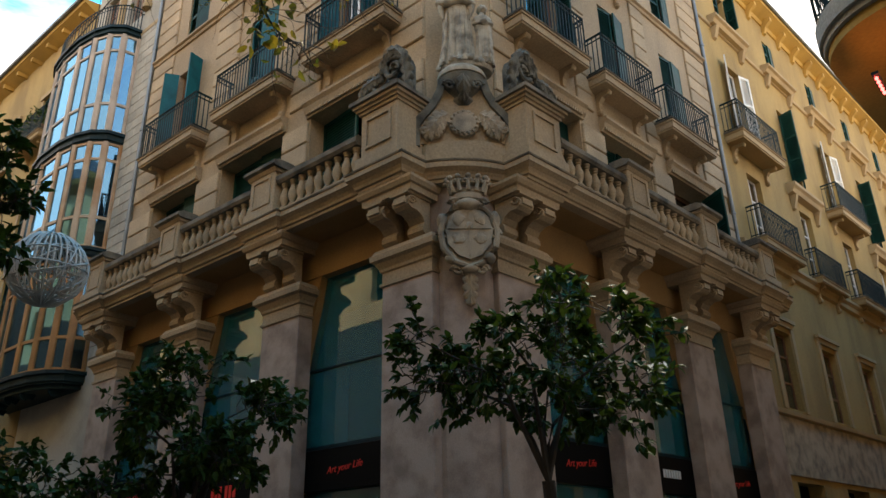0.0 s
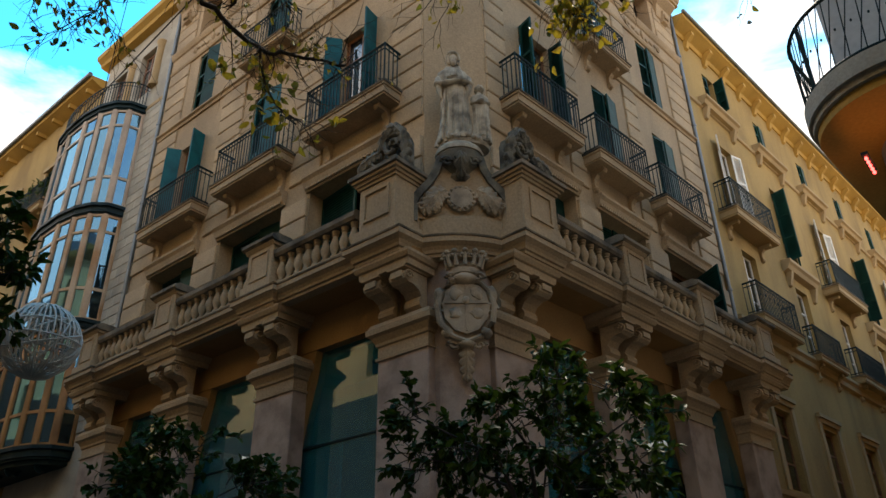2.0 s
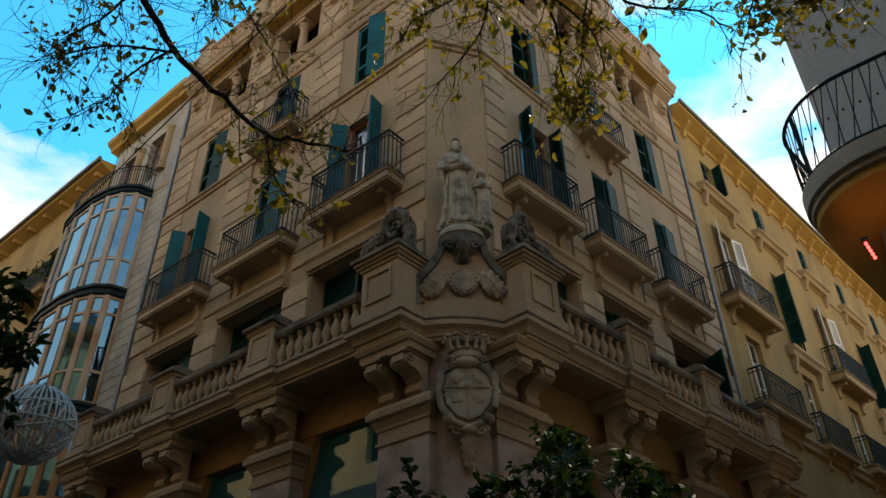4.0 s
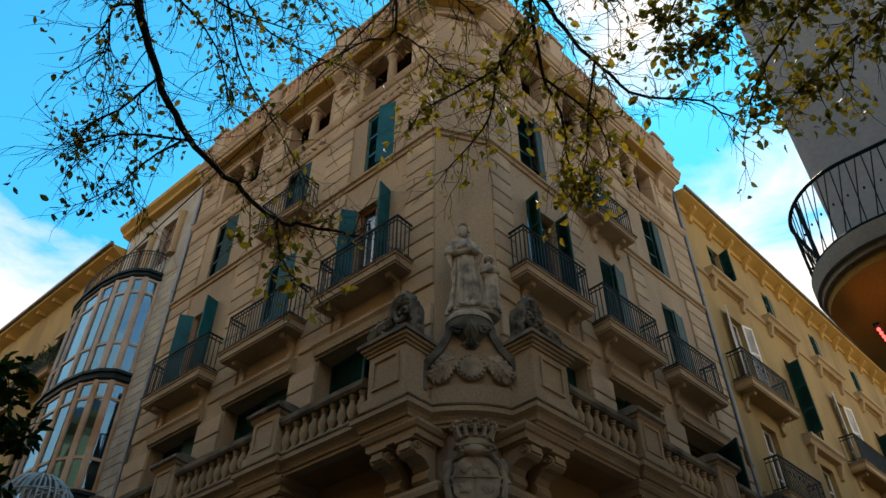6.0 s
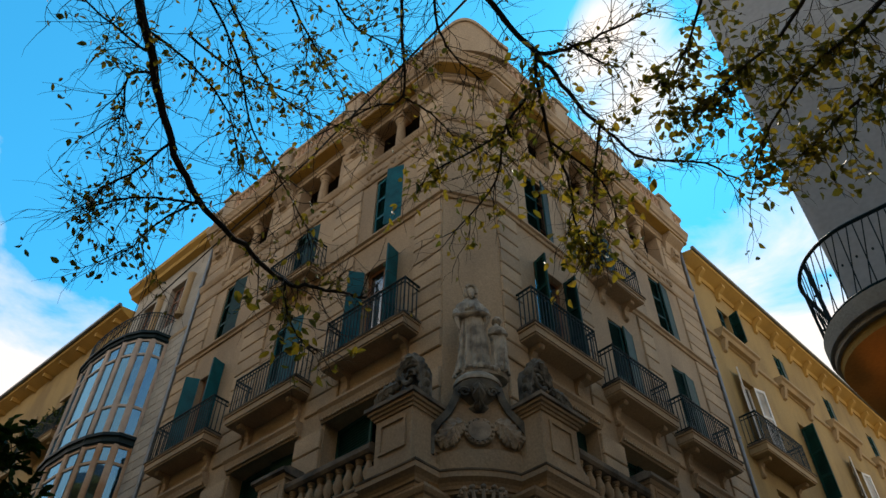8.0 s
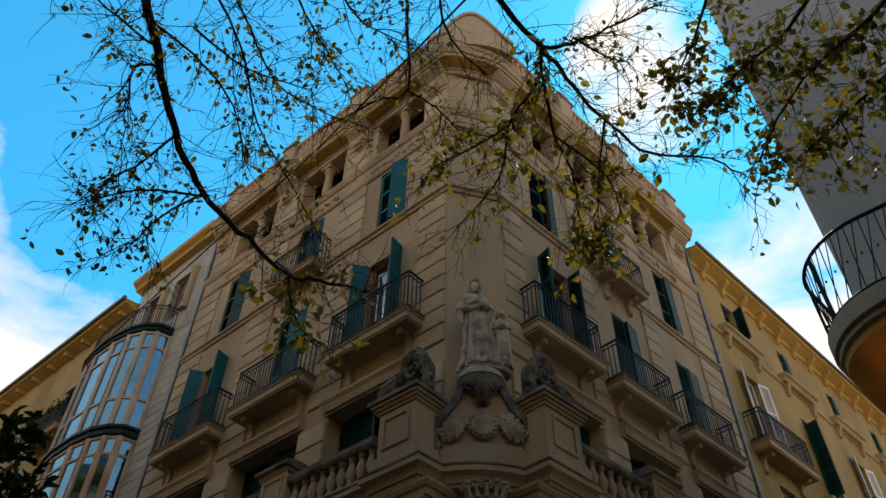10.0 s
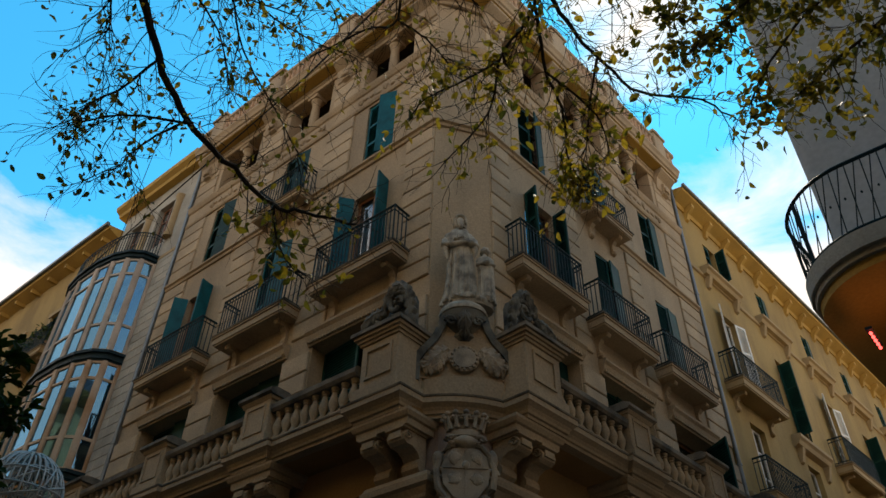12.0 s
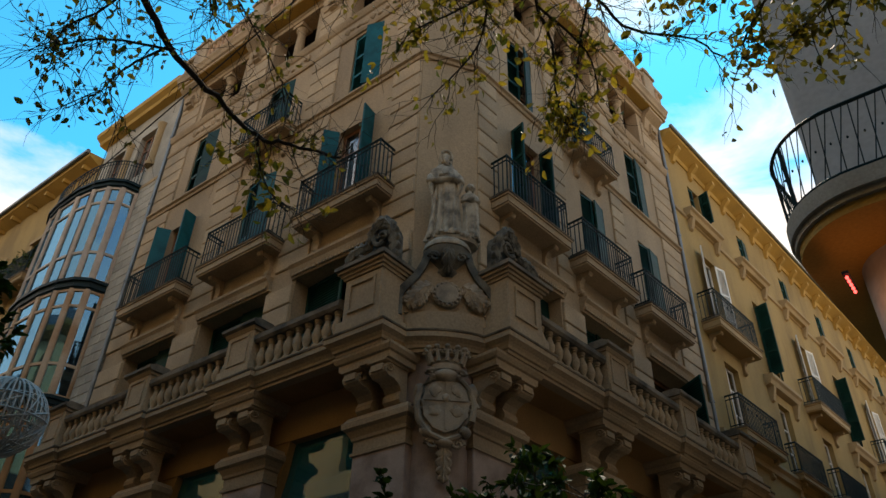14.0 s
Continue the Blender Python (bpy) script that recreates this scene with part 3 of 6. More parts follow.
# ------------------------------------------------------------------ balustrade level
LEDGE = [plan("L", END["L"] + 0.15, 0.0)]
for c in (12.25, 8.75, 5.25):
    LEDGE += [plan("L", min(c + 0.62, 13.1), 0.0), plan("L", min(c + 0.62, 13.1), -0.1), plan("L", c - 0.62, -0.1), plan("L", c - 0.62, 0.0)]
LEDGE += [plan("L", 2.55, 0.0), plan("L", 2.55, -0.1), plan("L", 1.29, -0.1), plan("L", 1.26, 0.44)]
LEDGE += arc_between(plan("L", 1.24, 0.46), plan("R", 1.41, 0.40), 0.13, 10)
LEDGE += [plan("R", 1.43, 0.38), plan("R", 1.45, -0.12), plan("R", 2.7, -0.12), plan("R", 2.7, 0.0)]
for c in (5.2, 8.25, 11.3):
    LEDGE += [plan("R", c - 0.6, 0.0), plan("R", c - 0.6, -0.1), plan("R", c + 0.6, -0.1), plan("R", c + 0.6, 0.0)]
LEDGE += [plan("R", END["R"] + 0.1, 0.0)]
part("ledge_cornice", Shape().sweep(LEDGE, [(-0.3, 7.8), (-0.1, 7.8), (-0.1, 7.86), (-0.06, 7.87), (-0.045, 7.92), (-0.01, 7.97), (0.04, 8.01), (0.07, 8.03), (0.07, 8.13), (-0.3, 8.13)]), STONE, house)
part("ledge_capping", Shape().sweep(LEDGE, [(-0.3, 8.132), (0.085, 8.132), (0.095, 8.165), (0.05, 8.19), (-0.3, 8.2)]), CAPSTONE, house, "dark stained top moulding of the ledge")
floor_path = [plan("L", END["L"] + 0.15, 0.2), plan("L", 1.3, 0.25), plan("L", 1.25, 0.7), plan("R", 1.4, 0.65), plan("R", 1.5, 0.2), plan("R", END["R"] + 0.1, 0.2), plan("R", END["R"] + 0.1, 1.6), plan("R", 2.2, 1.6), plan("L", 1.9, 1.5), plan("L", END["L"] + 0.15, 1.5)]
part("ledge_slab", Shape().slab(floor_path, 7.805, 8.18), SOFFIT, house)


@lru_cache(None)
def baluster():
    pr = [(0.075, 0), (0.075, 0.05), (0.05, 0.07), (0.045, 0.10), (0.085, 0.19), (0.088, 0.24), (0.05, 0.36), (0.042, 0.40), (0.062, 0.42), (0.045, 0.44), (0.07, 0.47), (0.07, 0.5)]
    return Shape().lathe(pr, 10).mesh("baluster", STONE, True)


@lru_cache(None)
def pier():
    s = Shape().chamfered(-0.4, 0.4, -0.06, 0.36, 0, 0.9, 0.02)
    s.box(-0.47, 0.47, -0.12, 0.42, -0.12, 0.08)
    s.prism([(-0.07, 0.86), (-0.12, 0.93), (0.4, 0.93), (0.36, 0.86)], -0.45, 0.45)
    return s.mesh("pier", STONE)


@lru_cache(None)
def pier_cap():
    s = Shape().prism([(-0.12, 0.93), (-0.18, 0.97), (-0.18, 1.04), (-0.13, 1.05), (-0.05, 1.1), (0.3, 1.1), (0.43, 1.04), (0.43, 0.97), (0.4, 0.93)], -0.51, 0.51)
    return s.mesh("pier_cap", CAPSTONE)


for side in "LR":
    edges = PIERS[side]
    for i, c in enumerate(edges[1:]):
        p = part("pier", pier(), STONE, house, m=at(side, c, 0, 8.3))
        part("pier_cap", pier_cap(), CAPSTONE, p, "dark stained cap stone")
        fr = Shape()
        for a, b, z0, z1 in ((-0.29, 0.29, 0.17, 0.21), (-0.29, 0.29, 0.74, 0.78), (-0.29, -0.25, 0.21, 0.74), (0.25, 0.29, 0.21, 0.74)):
            fr.box(a, b, -0.085, -0.055, z0, z1)
        part("panel_moulding", fr, STONE, p)
    for i in range(3):
        a = edges[i] + (0.65 if i == 0 else 0.42)
        b = edges[i + 1] - 0.42
        mid = (a + b) / 2
        rail = part("balustrade_rail", Shape().prism([(-0.02, 8.86), (-0.06, 8.92), (-0.06, 9.02), (0.0, 9.07), (0.24, 9.07), (0.3, 9.02), (0.3, 8.92), (0.26, 8.86)], -(b - a) / 2, (b - a) / 2), CAPSTONE, house, m=at(side, mid, 0.02, 0))
        part("balustrade_plinth", Shape().box(-(b - a) / 2, (b - a) / 2, -0.03, 0.28, 8.18, 8.26), STONE, rail)
        n = max(4, round((b - a) / 0.262))
        for k in range(n):
            part("baluster", baluster(), STONE, rail, m=Matrix.Translation((-(b - a) / 2 + (k + 0.5) * (b - a) / n, 0.09, 8.26)) @ Matrix.Diagonal((1.12, 1.12, 1.22, 1)))

# the two large pedestals at the corner
for side in "LR":
    g = SG[side]
    a, b = (1.4, 2.3) if side == "L" else (1.5, 2.5)
    c = (a + b) / 2
    h = (b - a) / 2
    s = Shape().chamfered(-h, h, -0.1, 0.9, 8.28, 9.3, 0.02)
    s.box(-h - 0.07, h + 0.07, -0.17, 0.95, 8.17, 8.38)
    for e, z0, z1 in ((0.03, 9.3, 9.36), (0.07, 9.36, 9.42), (0.12, 9.42, 9.48)):
        s.box(-h - e, h + e, -0.1 - e, 0.9 + e, z0, z1)
    p = part("corner_pedestal", s, STONE, house, m=at(side, c, 0, 0))
    fr = Shape()
    for x0, x1, z0, z1 in ((-0.32, 0.32, 8.55, 8.6), (-0.32, 0.32, 9.12, 9.17), (-0.32, -0.27, 8.6, 9.12), (0.27, 0.32, 8.6, 9.12)):
        fr.box(x0, x1, -0.135, -0.095, z0, z1)
    part("panel_moulding", fr, STONE, p)
    cp = Shape()
    for e, z0, z1 in ((0.17, 9.482, 9.56), (0.1, 9.56, 9.62)):
        cp.box(-h - e, h + e, -0.1 - e, 0.9 + e, z0, z1)
    part("pedestal_cap", cp, CAPSTONE, p, "dark stained cap stone")
    # weathered carved crest on the pedestal
    orn = Shape()
    orn.plate([(-g * 0.42, 0), (-g * 0.42, 0.62), (-g * 0.36, 0.78), (-g * 0.2, 0.84), (-g * 0.02, 0.78), (g * 0.06, 0.62), (g * 0.12, 0.46), (g * 0.3, 0.42), (g * 0.48, 0.36), (g * 0.56, 0.22), (g * 0.54, 0)], 0.16, 0.34)
    # a tall scroll next to the corner, leaf sprays over it, a low scroll outside and a drop of fruit
    orn.volute(-g * 0.19, 0.56, 0.07, 0.24, 0.055, -g)
    orn.volute(-g * 0.19, 0.55, 0.1, 0.12, 0.04, g)
    orn.volute(g * 0.36, 0.2, 0.07, 0.2, 0.055, g)
    orn.acanthus([(-g * 0.46, 0.1, 0.05), (-g * 0.47, 0.08, 0.35), (-g * 0.44, 0.02, 0.66), (-g * 0.3, 0.0, 0.86)], 0.12, 0.035, 6)
    orn.acanthus([(-g * 0.34, 0.04, 0.86), (-g * 0.15, 0.02, 0.88), (g * 0.04, 0.04, 0.74), (g * 0.1, 0.06, 0.52)], 0.12, 0.035, 5)
    orn.acanthus([(g * 0.08, 0.06, 0.5), (g * 0.28, 0.02, 0.47), (g * 0.5, 0.02, 0.4), (g * 0.6, 0.04, 0.18)], 0.12, 0.03, 6)
    rg = random.Random(5)
    for q in range(16):
        orn.blob((-g * 0.12 + rg.uniform(-0.07, 0.07), 0.08 + rg.uniform(-0.03, 0.02), 0.04 + 0.02 * q), (0.04, 0.04, 0.036), 5, 8)
    part("carved_crest", orn, CRESTSTONE, p, "blackened carved stone crest with scrolls", Matrix.Translation((g * 0.1, 0.1, 9.62)) @ Matrix.Diagonal((1.12, 1.15, 1.14, 1)), True)

# ------------------------------------------------------------------ statue, its corbel and the coat of arms
corb = Shape()
DRUM = [(-0.95, -0.62), (-0.7, -0.8), (-0.35, -0.9), (0, -0.93), (0.35, -0.9), (0.7, -0.8), (0.95, -0.62), (0.95, 0.1), (-0.95, 0.1)]
corb.slab(DRUM, 8.17, 8.58)
corb.slab([(x * 0.96, y * 0.97) for x, y in DRUM], 8.58, 8.64)
half = [(0.8, 8.64), (0.8, 9.0), (0.72, 9.15), (0.58, 9.32), (0.44, 9.52), (0.36, 9.85)]
corb.plate(half + [(-x, z) for x, z in reversed(half)], -0.78, 0.4)
corbel = part("statue_corbel", corb, STONE, house, "carved stone corbel with medallion and garlands", FRAME_K)
bell = Shape().lathe([(0.2, 9.45), (0.26, 9.55), (0.24, 9.62), (0.38, 9.8), (0.43, 9.98), (0.44, 10.06), (0.42, 10.08)], 24, (0, -0.62, 0), (1, 0.9))
bell.acanthus([(0, -0.99, 9.98), (0, -1.02, 9.8), (0, -0.93, 9.6), (0, -0.84, 9.46)], 0.13, 0.05, 3)
for sx in (-1, 1):
    bell.volute(sx * 0.26, 9.8, -0.93, 0.11, 0.035, sx)
part("bell", bell, DARKSTONE, corbel, "weathered grey bell-shaped bracket", smooth=True)
part("dome", Shape().lathe([(0.46, 10.08), (0.47, 10.13), (0.44, 10.2), (0.36, 10.28), (0.0, 10.33)], 24, (0, -0.62, 0), (1, 0.9)), STATUE, corbel, "pale domed top", smooth=True)
med = Shape()
for r0, y0 in ((0.27, -0.86), (0.21, -0.89)):
    n = 24
    ring = [(r0 * math.cos(2 * math.pi * i / n), 9.03 + r0 * math.sin(2 * math.pi * i / n)) for i in range(n)]
    med.plate(ring, y0, -0.76)
for k in range(16):
    an = 2 * math.pi * k / 16
    med.blob((0.235 * math.cos(an), -0.87, 9.03 + 0.235 * math.sin(an)), (0.035, 0.03, 0.035), 4, 6)
part("medallion", med, CARVED, corbel)
for sx in (-1, 1):
    gar = Shape().acanthus([(sx * 0.27, -0.82, 9.2), (sx * 0.42, -0.86, 9.12), (sx * 0.54, -0.87, 8.98), (sx * 0.64, -0.85, 8.82), (sx * 0.76, -0.8, 8.78)], 0.2, 0.045, 6)
    gar.acanthus([(sx * 0.4, -0.84, 9.05), (sx * 0.47, -0.87, 8.88), (sx * 0.54, -0.86, 8.72)], 0.12, 0.045, 4)
    gar.volute(sx * 0.74, 8.86, -0.84, 0.07, 0.03, sx)
    part("garland", gar, CARVED, corbel, "carved acanthus garland", smooth=True)
for sx in (-1, 1):
    sc = Shape().plate([(sx * 0.3, 9.92), (sx * 0.44, 9.98), (sx * 0.5, 9.72), (sx * 0.62, 9.46), (sx * 0.86, 9.16), (sx * 0.93, 8.9), (sx * 0.95, 8.56), (sx * 0.8, 8.56), (sx * 0.79, 8.98), (sx * 0.7, 9.14), (sx * 0.5, 9.4), (sx * 0.38, 9.65)], -0.86, -0.05)
    part("scroll", sc, DARKSTONE, corbel, "blackened stone scroll")


def statue():
    """A robed standing figure with a small figure at its side, in one mesh."""
    s = Shape()

    def figure(cx, cy, h, k, folds, seed):
        # share of the height, half width, half depth from hem to neck
        prof = [(0.0, 0.33, 0.27), (0.015, 0.34, 0.28), (0.08, 0.31, 0.25), (0.2, 0.285, 0.23), (0.33, 0.27, 0.22), (0.46, 0.265, 0.215), (0.55, 0.27, 0.21), (0.62, 0.29, 0.205), (0.69, 0.31, 0.2), (0.75, 0.315, 0.185), (0.785, 0.29, 0.165), (0.81, 0.22, 0.14), (0.83, 0.12, 0.11), (0.85, 0.085, 0.09), (0.88, 0.08, 0.085)]
        n = 72
        vs, fs = [], []
        for u, a, b in prof:
            amp = 0.26 * max(0.16, 0.8 - u)
            for i in range(n):
                an = 2 * math.pi * i / n
                f = 1 + amp * (1.3 * abs(math.sin(folds * an / 2 + seed + 0.9 * u)) - 0.7) + 0.35 * amp * math.sin((folds + 4) * an + 4 * u)
                vs.append((cx + k * a * f * math.cos(an) + 0.03 * k * math.sin(u * 5), cy + k * b * f * math.sin(an), u * h))
        for j in range(len(prof) - 1):
            fs += [(j * n + i, j * n + (i + 1) % n, (j + 1) * n + (i + 1) % n, (j + 1) * n + i) for i in range(n)]
        fs += [tuple(range(n - 1, -1, -1)), tuple(range((len(prof) - 1) * n, len(prof) * n))]
        s.add(vs, fs)
        s.blob((cx, cy - 0.04 * k, h * 0.925), (0.1 * k, 0.12 * k, 0.15 * k), 12, 16)

    figure(-0.13, 0, 2.2, 0.96, 11, 0.4)
    figure(0.36, -0.08, 1.38, 0.54, 9, 2.1)
    # hood with a rolled edge round a small shaded face, its fall on the shoulders, beard; curls of the small figure
    s.blob((-0.13, 0.05, 2.06), (0.145, 0.13, 0.185), 12, 16, 0.04, 8)
    s.tube([(-0.13 + 0.115 * math.cos(a), -0.09 - 0.03 * math.sin(a), 2.05 + 0.155 * math.sin(a)) for a in [-0.9 + k * 0.33 for k in range(16)]], 0.032, 8)
    s.blob((-0.13, 0.05, 1.84), (0.2, 0.13, 0.16), 10, 16, 0.08, 6)
    s.blob((-0.13, -0.13, 1.93), (0.055, 0.045, 0.09), 8, 10, 0.25, 16)
    s.carve((0.36, -0.06, 1.3), (0.1, 0.105, 0.1), 0.35, 16, 10, 14)
    # crossed forearms in wide sleeves that hold a bundle
    for sx, hx in ((-1, 0.02), (1, -0.26)):
        s.tube([(-0.13 + sx * 0.2, 0.02, 1.72), (-0.13 + sx * 0.28, -0.02, 1.56), (-0.13 + sx * 0.3, -0.1, 1.4), (-0.13 + sx * 0.2, -0.2, 1.36 + 0.03 * sx), (hx, -0.25, 1.43 + 0.03 * sx)], [0.07, 0.085, 0.085, 0.07, 0.04], 12)
        s.tube([(-0.13 + sx * 0.27, -0.1, 1.38), (-0.13 + sx * 0.28, -0.12, 1.2), (-0.13 + sx * 0.24, -0.14, 1.02)], [0.08, 0.055, 0.015], 8)
    s.carve((-0.14, -0.24, 1.5), (0.085, 0.06, 0.1), 0.3, 14, 8, 12)
    # sharp falls of cloth down the front of the robe, and a cord
    for x0, x1, r in ((-0.3, -0.38, 0.03), (-0.22, -0.27, 0.022), (-0.06, -0.1, 0.026), (0.02, 0.03, 0.02), (0.08, 0.12, 0.03)):
        d0, d1 = 0.19 * math.sqrt(max(0.1, 1 - ((x0 + 0.13) / 0.27) ** 2)), 0.26 * math.sqrt(max(0.1, 1 - ((x1 + 0.13) / 0.32) ** 2))
        s.tube([(x0, -d0 - 0.01, 1.25), ((x0 + x1) / 2, -(d0 + d1) / 2 - 0.005, 0.65), (x1, -d1, 0.03)], [r * 0.5, r, r * 1.3], 7)
    for sx in (-1, 1):
        s.tube([(0.36 + sx * 0.11, -0.04, 1.05), (0.36 + sx * 0.15, -0.12, 0.92), (0.36 + sx * 0.05, -0.19, 0.9)], [0.042, 0.048, 0.03], 9)
    s.carve((0.37, -0.2, 0.92), (0.08, 0.06, 0.07), 0.3, 11, 8, 12)
    for x in (0.26, 0.33, 0.41, 0.47):
        s.tube([(x * 0.9 + 0.04, -0.17, 0.78), (x, -0.21, 0.03)], [0.01, 0.02], 6)
    # low base edged with acanthus leaves
    s.lathe([(0.4, -0.1), (0.42, -0.02), (0.36, 0.03)], 20, (0.04, 0.0, 0), (1.15, 0.75))
    rg = random.Random(1)
    for k in range(14):
        a = math.pi * (1.0 + k / 13)
        s.carve((0.04 + 0.43 * math.cos(a), 0.29 * math.sin(a), rg.uniform(0.0, 0.08)), (0.07, 0.06, 0.07), 0.6, 14, 8, 10)
    return s


st = new("statue", statue().mesh("statue", STATUE, True))
st.matrix_basis = Matrix.Translation(CORNER) @ FRAME_K @ Matrix.Translation((0.06, -0.62, 10.36)) @ Matrix.Scale(1.05, 4)
tagged(st, "pale stone statue of a robed figure beside a smaller one", "statue")

# ground-floor corner pillar and the shield
pil = [plan("L", 1.62, 0.75)] + arc_between(plan("L", 1.18, 0.8), plan("R", 1.3, 0.75), 0.1, 8) + [plan("R", 1.7, 0.72), plan("R", 2.4, 1.9), plan("L", 2.0, 1.8)]
part("corner_pillar", Shape().slab(pil, 0, 7.8), MARBLE, house, "smooth pinkish limestone corner pillar")
cart = Shape()
sh = [(0, -0.72), (-0.22, -0.62), (-0.4, -0.36), (-0.44, -0.05), (-0.38, 0.25), (-0.25, 0.42), (0, 0.5), (0.25, 0.42), (0.38, 0.25), (0.44, -0.05), (0.4, -0.36), (0.22, -0.62)]
cart.plate(sh, -0.22, 0.1)
cart.plate([(x * 0.84, z * 0.84) for x, z in sh], -0.29, -0.2)
arms = part("heraldic_shield", cart, CARVED, house, "carved stone coat of arms with a crown", FRAME_K @ Matrix.Translation((0, -0.8, 6.82)) @ Matrix.Diagonal((1.05, 1.1, 0.9, 1)))
rim = Shape()
pts = [(x * 1.02, -0.24, z * 1.02) for x, z in sh]
rim.tube(pts + pts[:2], 0.055, 8)
for sx in (-1, 1):
    rim.tube([(sx * (0.4 + 0.1 * math.cos(a) * (1 - a / 9)), -0.24, -0.1 + 0.12 * math.sin(a) * (1 - a / 9)) for a in [k * 0.6 for k in range(13)]], 0.04, 6)
    rim.tube([(sx * (0.2 + 0.11 * math.cos(a) * (1 - a / 9)), -0.28, 0.52 + 0.1 * math.sin(a) * (1 - a / 9)) for a in [k * 0.6 for k in range(13)]], 0.045, 6)
    rim.blob((sx * 0.42, -0.2, 0.2), (0.09, 0.1, 0.18), 8, 10, 0.3, 7)
    rim.blob((sx * 0.3, -0.2, -0.55), (0.1, 0.1, 0.12), 8, 10, 0.3, 7)
rim.blob((0, -0.28, 0.5), (0.2, 0.12, 0.12), 8, 12, 0.2, 7)
part("rim", rim, CARVED, arms, smooth=True)
fld = Shape().blob((0, -0.29, 0.05), (0.06, 0.04, 0.09), 6, 8, 0.2, 9)
for dx, dz in ((-0.17, 0.2), (0.17, 0.2), (-0.17, -0.2), (0.17, -0.2)):
    fld.carve((dx, -0.285, dz), (0.1, 0.03, 0.12), 0.5, 16, 10, 14)
fld.box(-0.012, 0.012, -0.31, -0.28, -0.55, 0.4).box(-0.34, 0.34, -0.31, -0.28, -0.01, 0.015)
part("shield_relief", fld, CARVED, arms, smooth=True)
crown = Shape().lathe([(0.22, 0.58), (0.25, 0.6), (0.25, 0.7), (0.23, 0.72), (0.27, 0.78)], 16, (0, -0.2, 0), (1, 0.7))
for k in range(7):
    a = math.pi * (1 + k / 6)
    x, y = 0.28 * math.cos(a), -0.2 + 0.18 * math.sin(a)
    crown.tube([(x * 0.95, y, 0.74), (x * 1.12, y - 0.02, 0.92), (x * 1.18, y - 0.03, 1.0)], [0.04, 0.03, 0.02], 6).blob((x * 1.2, y - 0.03, 1.03), (0.05, 0.045, 0.05), 6, 8)
    for e in (-1, 1):
        crown.blob((x * 1.15 + e * 0.045, y - 0.02, 0.95), (0.035, 0.03, 0.035), 5, 6)
part("crown", crown, CARVED, arms, "carved stone crown", smooth=True)
drop = Shape().acanthus([(0, -0.16, -0.72), (0, -0.16, -0.95), (0, -0.12, -1.2), (0, -0.08, -1.42)], 0.13, 0.035, 5)
drop.blob((0, -0.22, -0.76), (0.13, 0.08, 0.08), 8, 12, 0.2, 8)
for sx in (-1, 1):
    drop.volute(sx * 0.2, -0.78, -0.2, 0.1, 0.035, sx)
part("pendant", drop, CARVED, arms, "carved leaf and scrolls under the shield", smooth=True)

# ------------------------------------------------------------------ ground floor
@lru_cache(None)
def console(w=0.36):
    """A scrolled bracket under the ledge."""
    out = [(0.0, 0.0), (-0.12, 0.02), (-0.2, 0.1), (-0.2, 0.2), (-0.15, 0.3), (-0.22, 0.42), (-0.36, 0.5), (-0.5, 0.5), (-0.58, 0.56), (-0.6, 0.66), (-0.55, 0.76), (-0.5, 0.8), (0.0, 0.8)]
    s = Shape().prism(out, -w / 2, w / 2)
    for x in (-w / 2 - 0.02, w / 2 + 0.02):
        s.tube([(x, -0.5 + 0.1 * math.cos(a) * (1 - a / 12), 0.66 + 0.1 * math.sin(a) * (1 - a / 12)) for a in [k * 0.6 for k in range(14)]], 0.02, 5)
    s.blob((0, -0.55, 0.66), (w * 0.5, 0.07, 0.09), 6, 10)
    s.box(-w / 2 + 0.05, w / 2 - 0.05, -0.63, -0.5, 0.6, 0.74)
    s.box(-w / 2 - 0.03, w / 2 + 0.03, -0.64, 0, 0.8, 0.86)
    return s.mesh("console", STONE)


def pilaster(side, s, half):
    d = 0.62
    m = at(side, s, 0, 0)
    p = part("pilaster", Shape().chamfered(-half, half, d, 0.96, 0, 6.22, 0.015).box(-half - 0.06, half + 0.06, d - 0.06, 0.96, 0, 0.55), MARBLE, house, "pinkish limestone pilaster", m)
    cap = Shape().sweep([(-half, 0.96), (-half, d), (half, d), (half, 0.96)], [(-0.05, 6.2), (0.03, 6.2), (0.035, 6.25), (0.0, 6.27), (0.0, 6.45), (0.03, 6.47), (0.04, 6.52), (0.1, 6.62), (0.16, 6.66), (0.17, 6.76), (0.14, 6.78), (0.1, 6.86), (-0.05, 6.88)])
    part("capital", cap, STONE, p)
    part("impost", Shape().sweep([(-half, 0.96), (-half, 0.1), (half, 0.1), (half, 0.96)], [(-half + 0.01, 7.55), (0.0, 7.55), (0.01, 7.66), (0.05, 7.68), (0.09, 7.75), (0.09, 7.802), (-half + 0.01, 7.802)]), STONE, p)
    for k in (-0.31, 0.31):
        part("console", console(), STONE, p, m=Matrix.Translation((k, d + 0.08, 6.87)) @ Matrix.Diagonal((1.0, 0.95, 0.8, 1)))


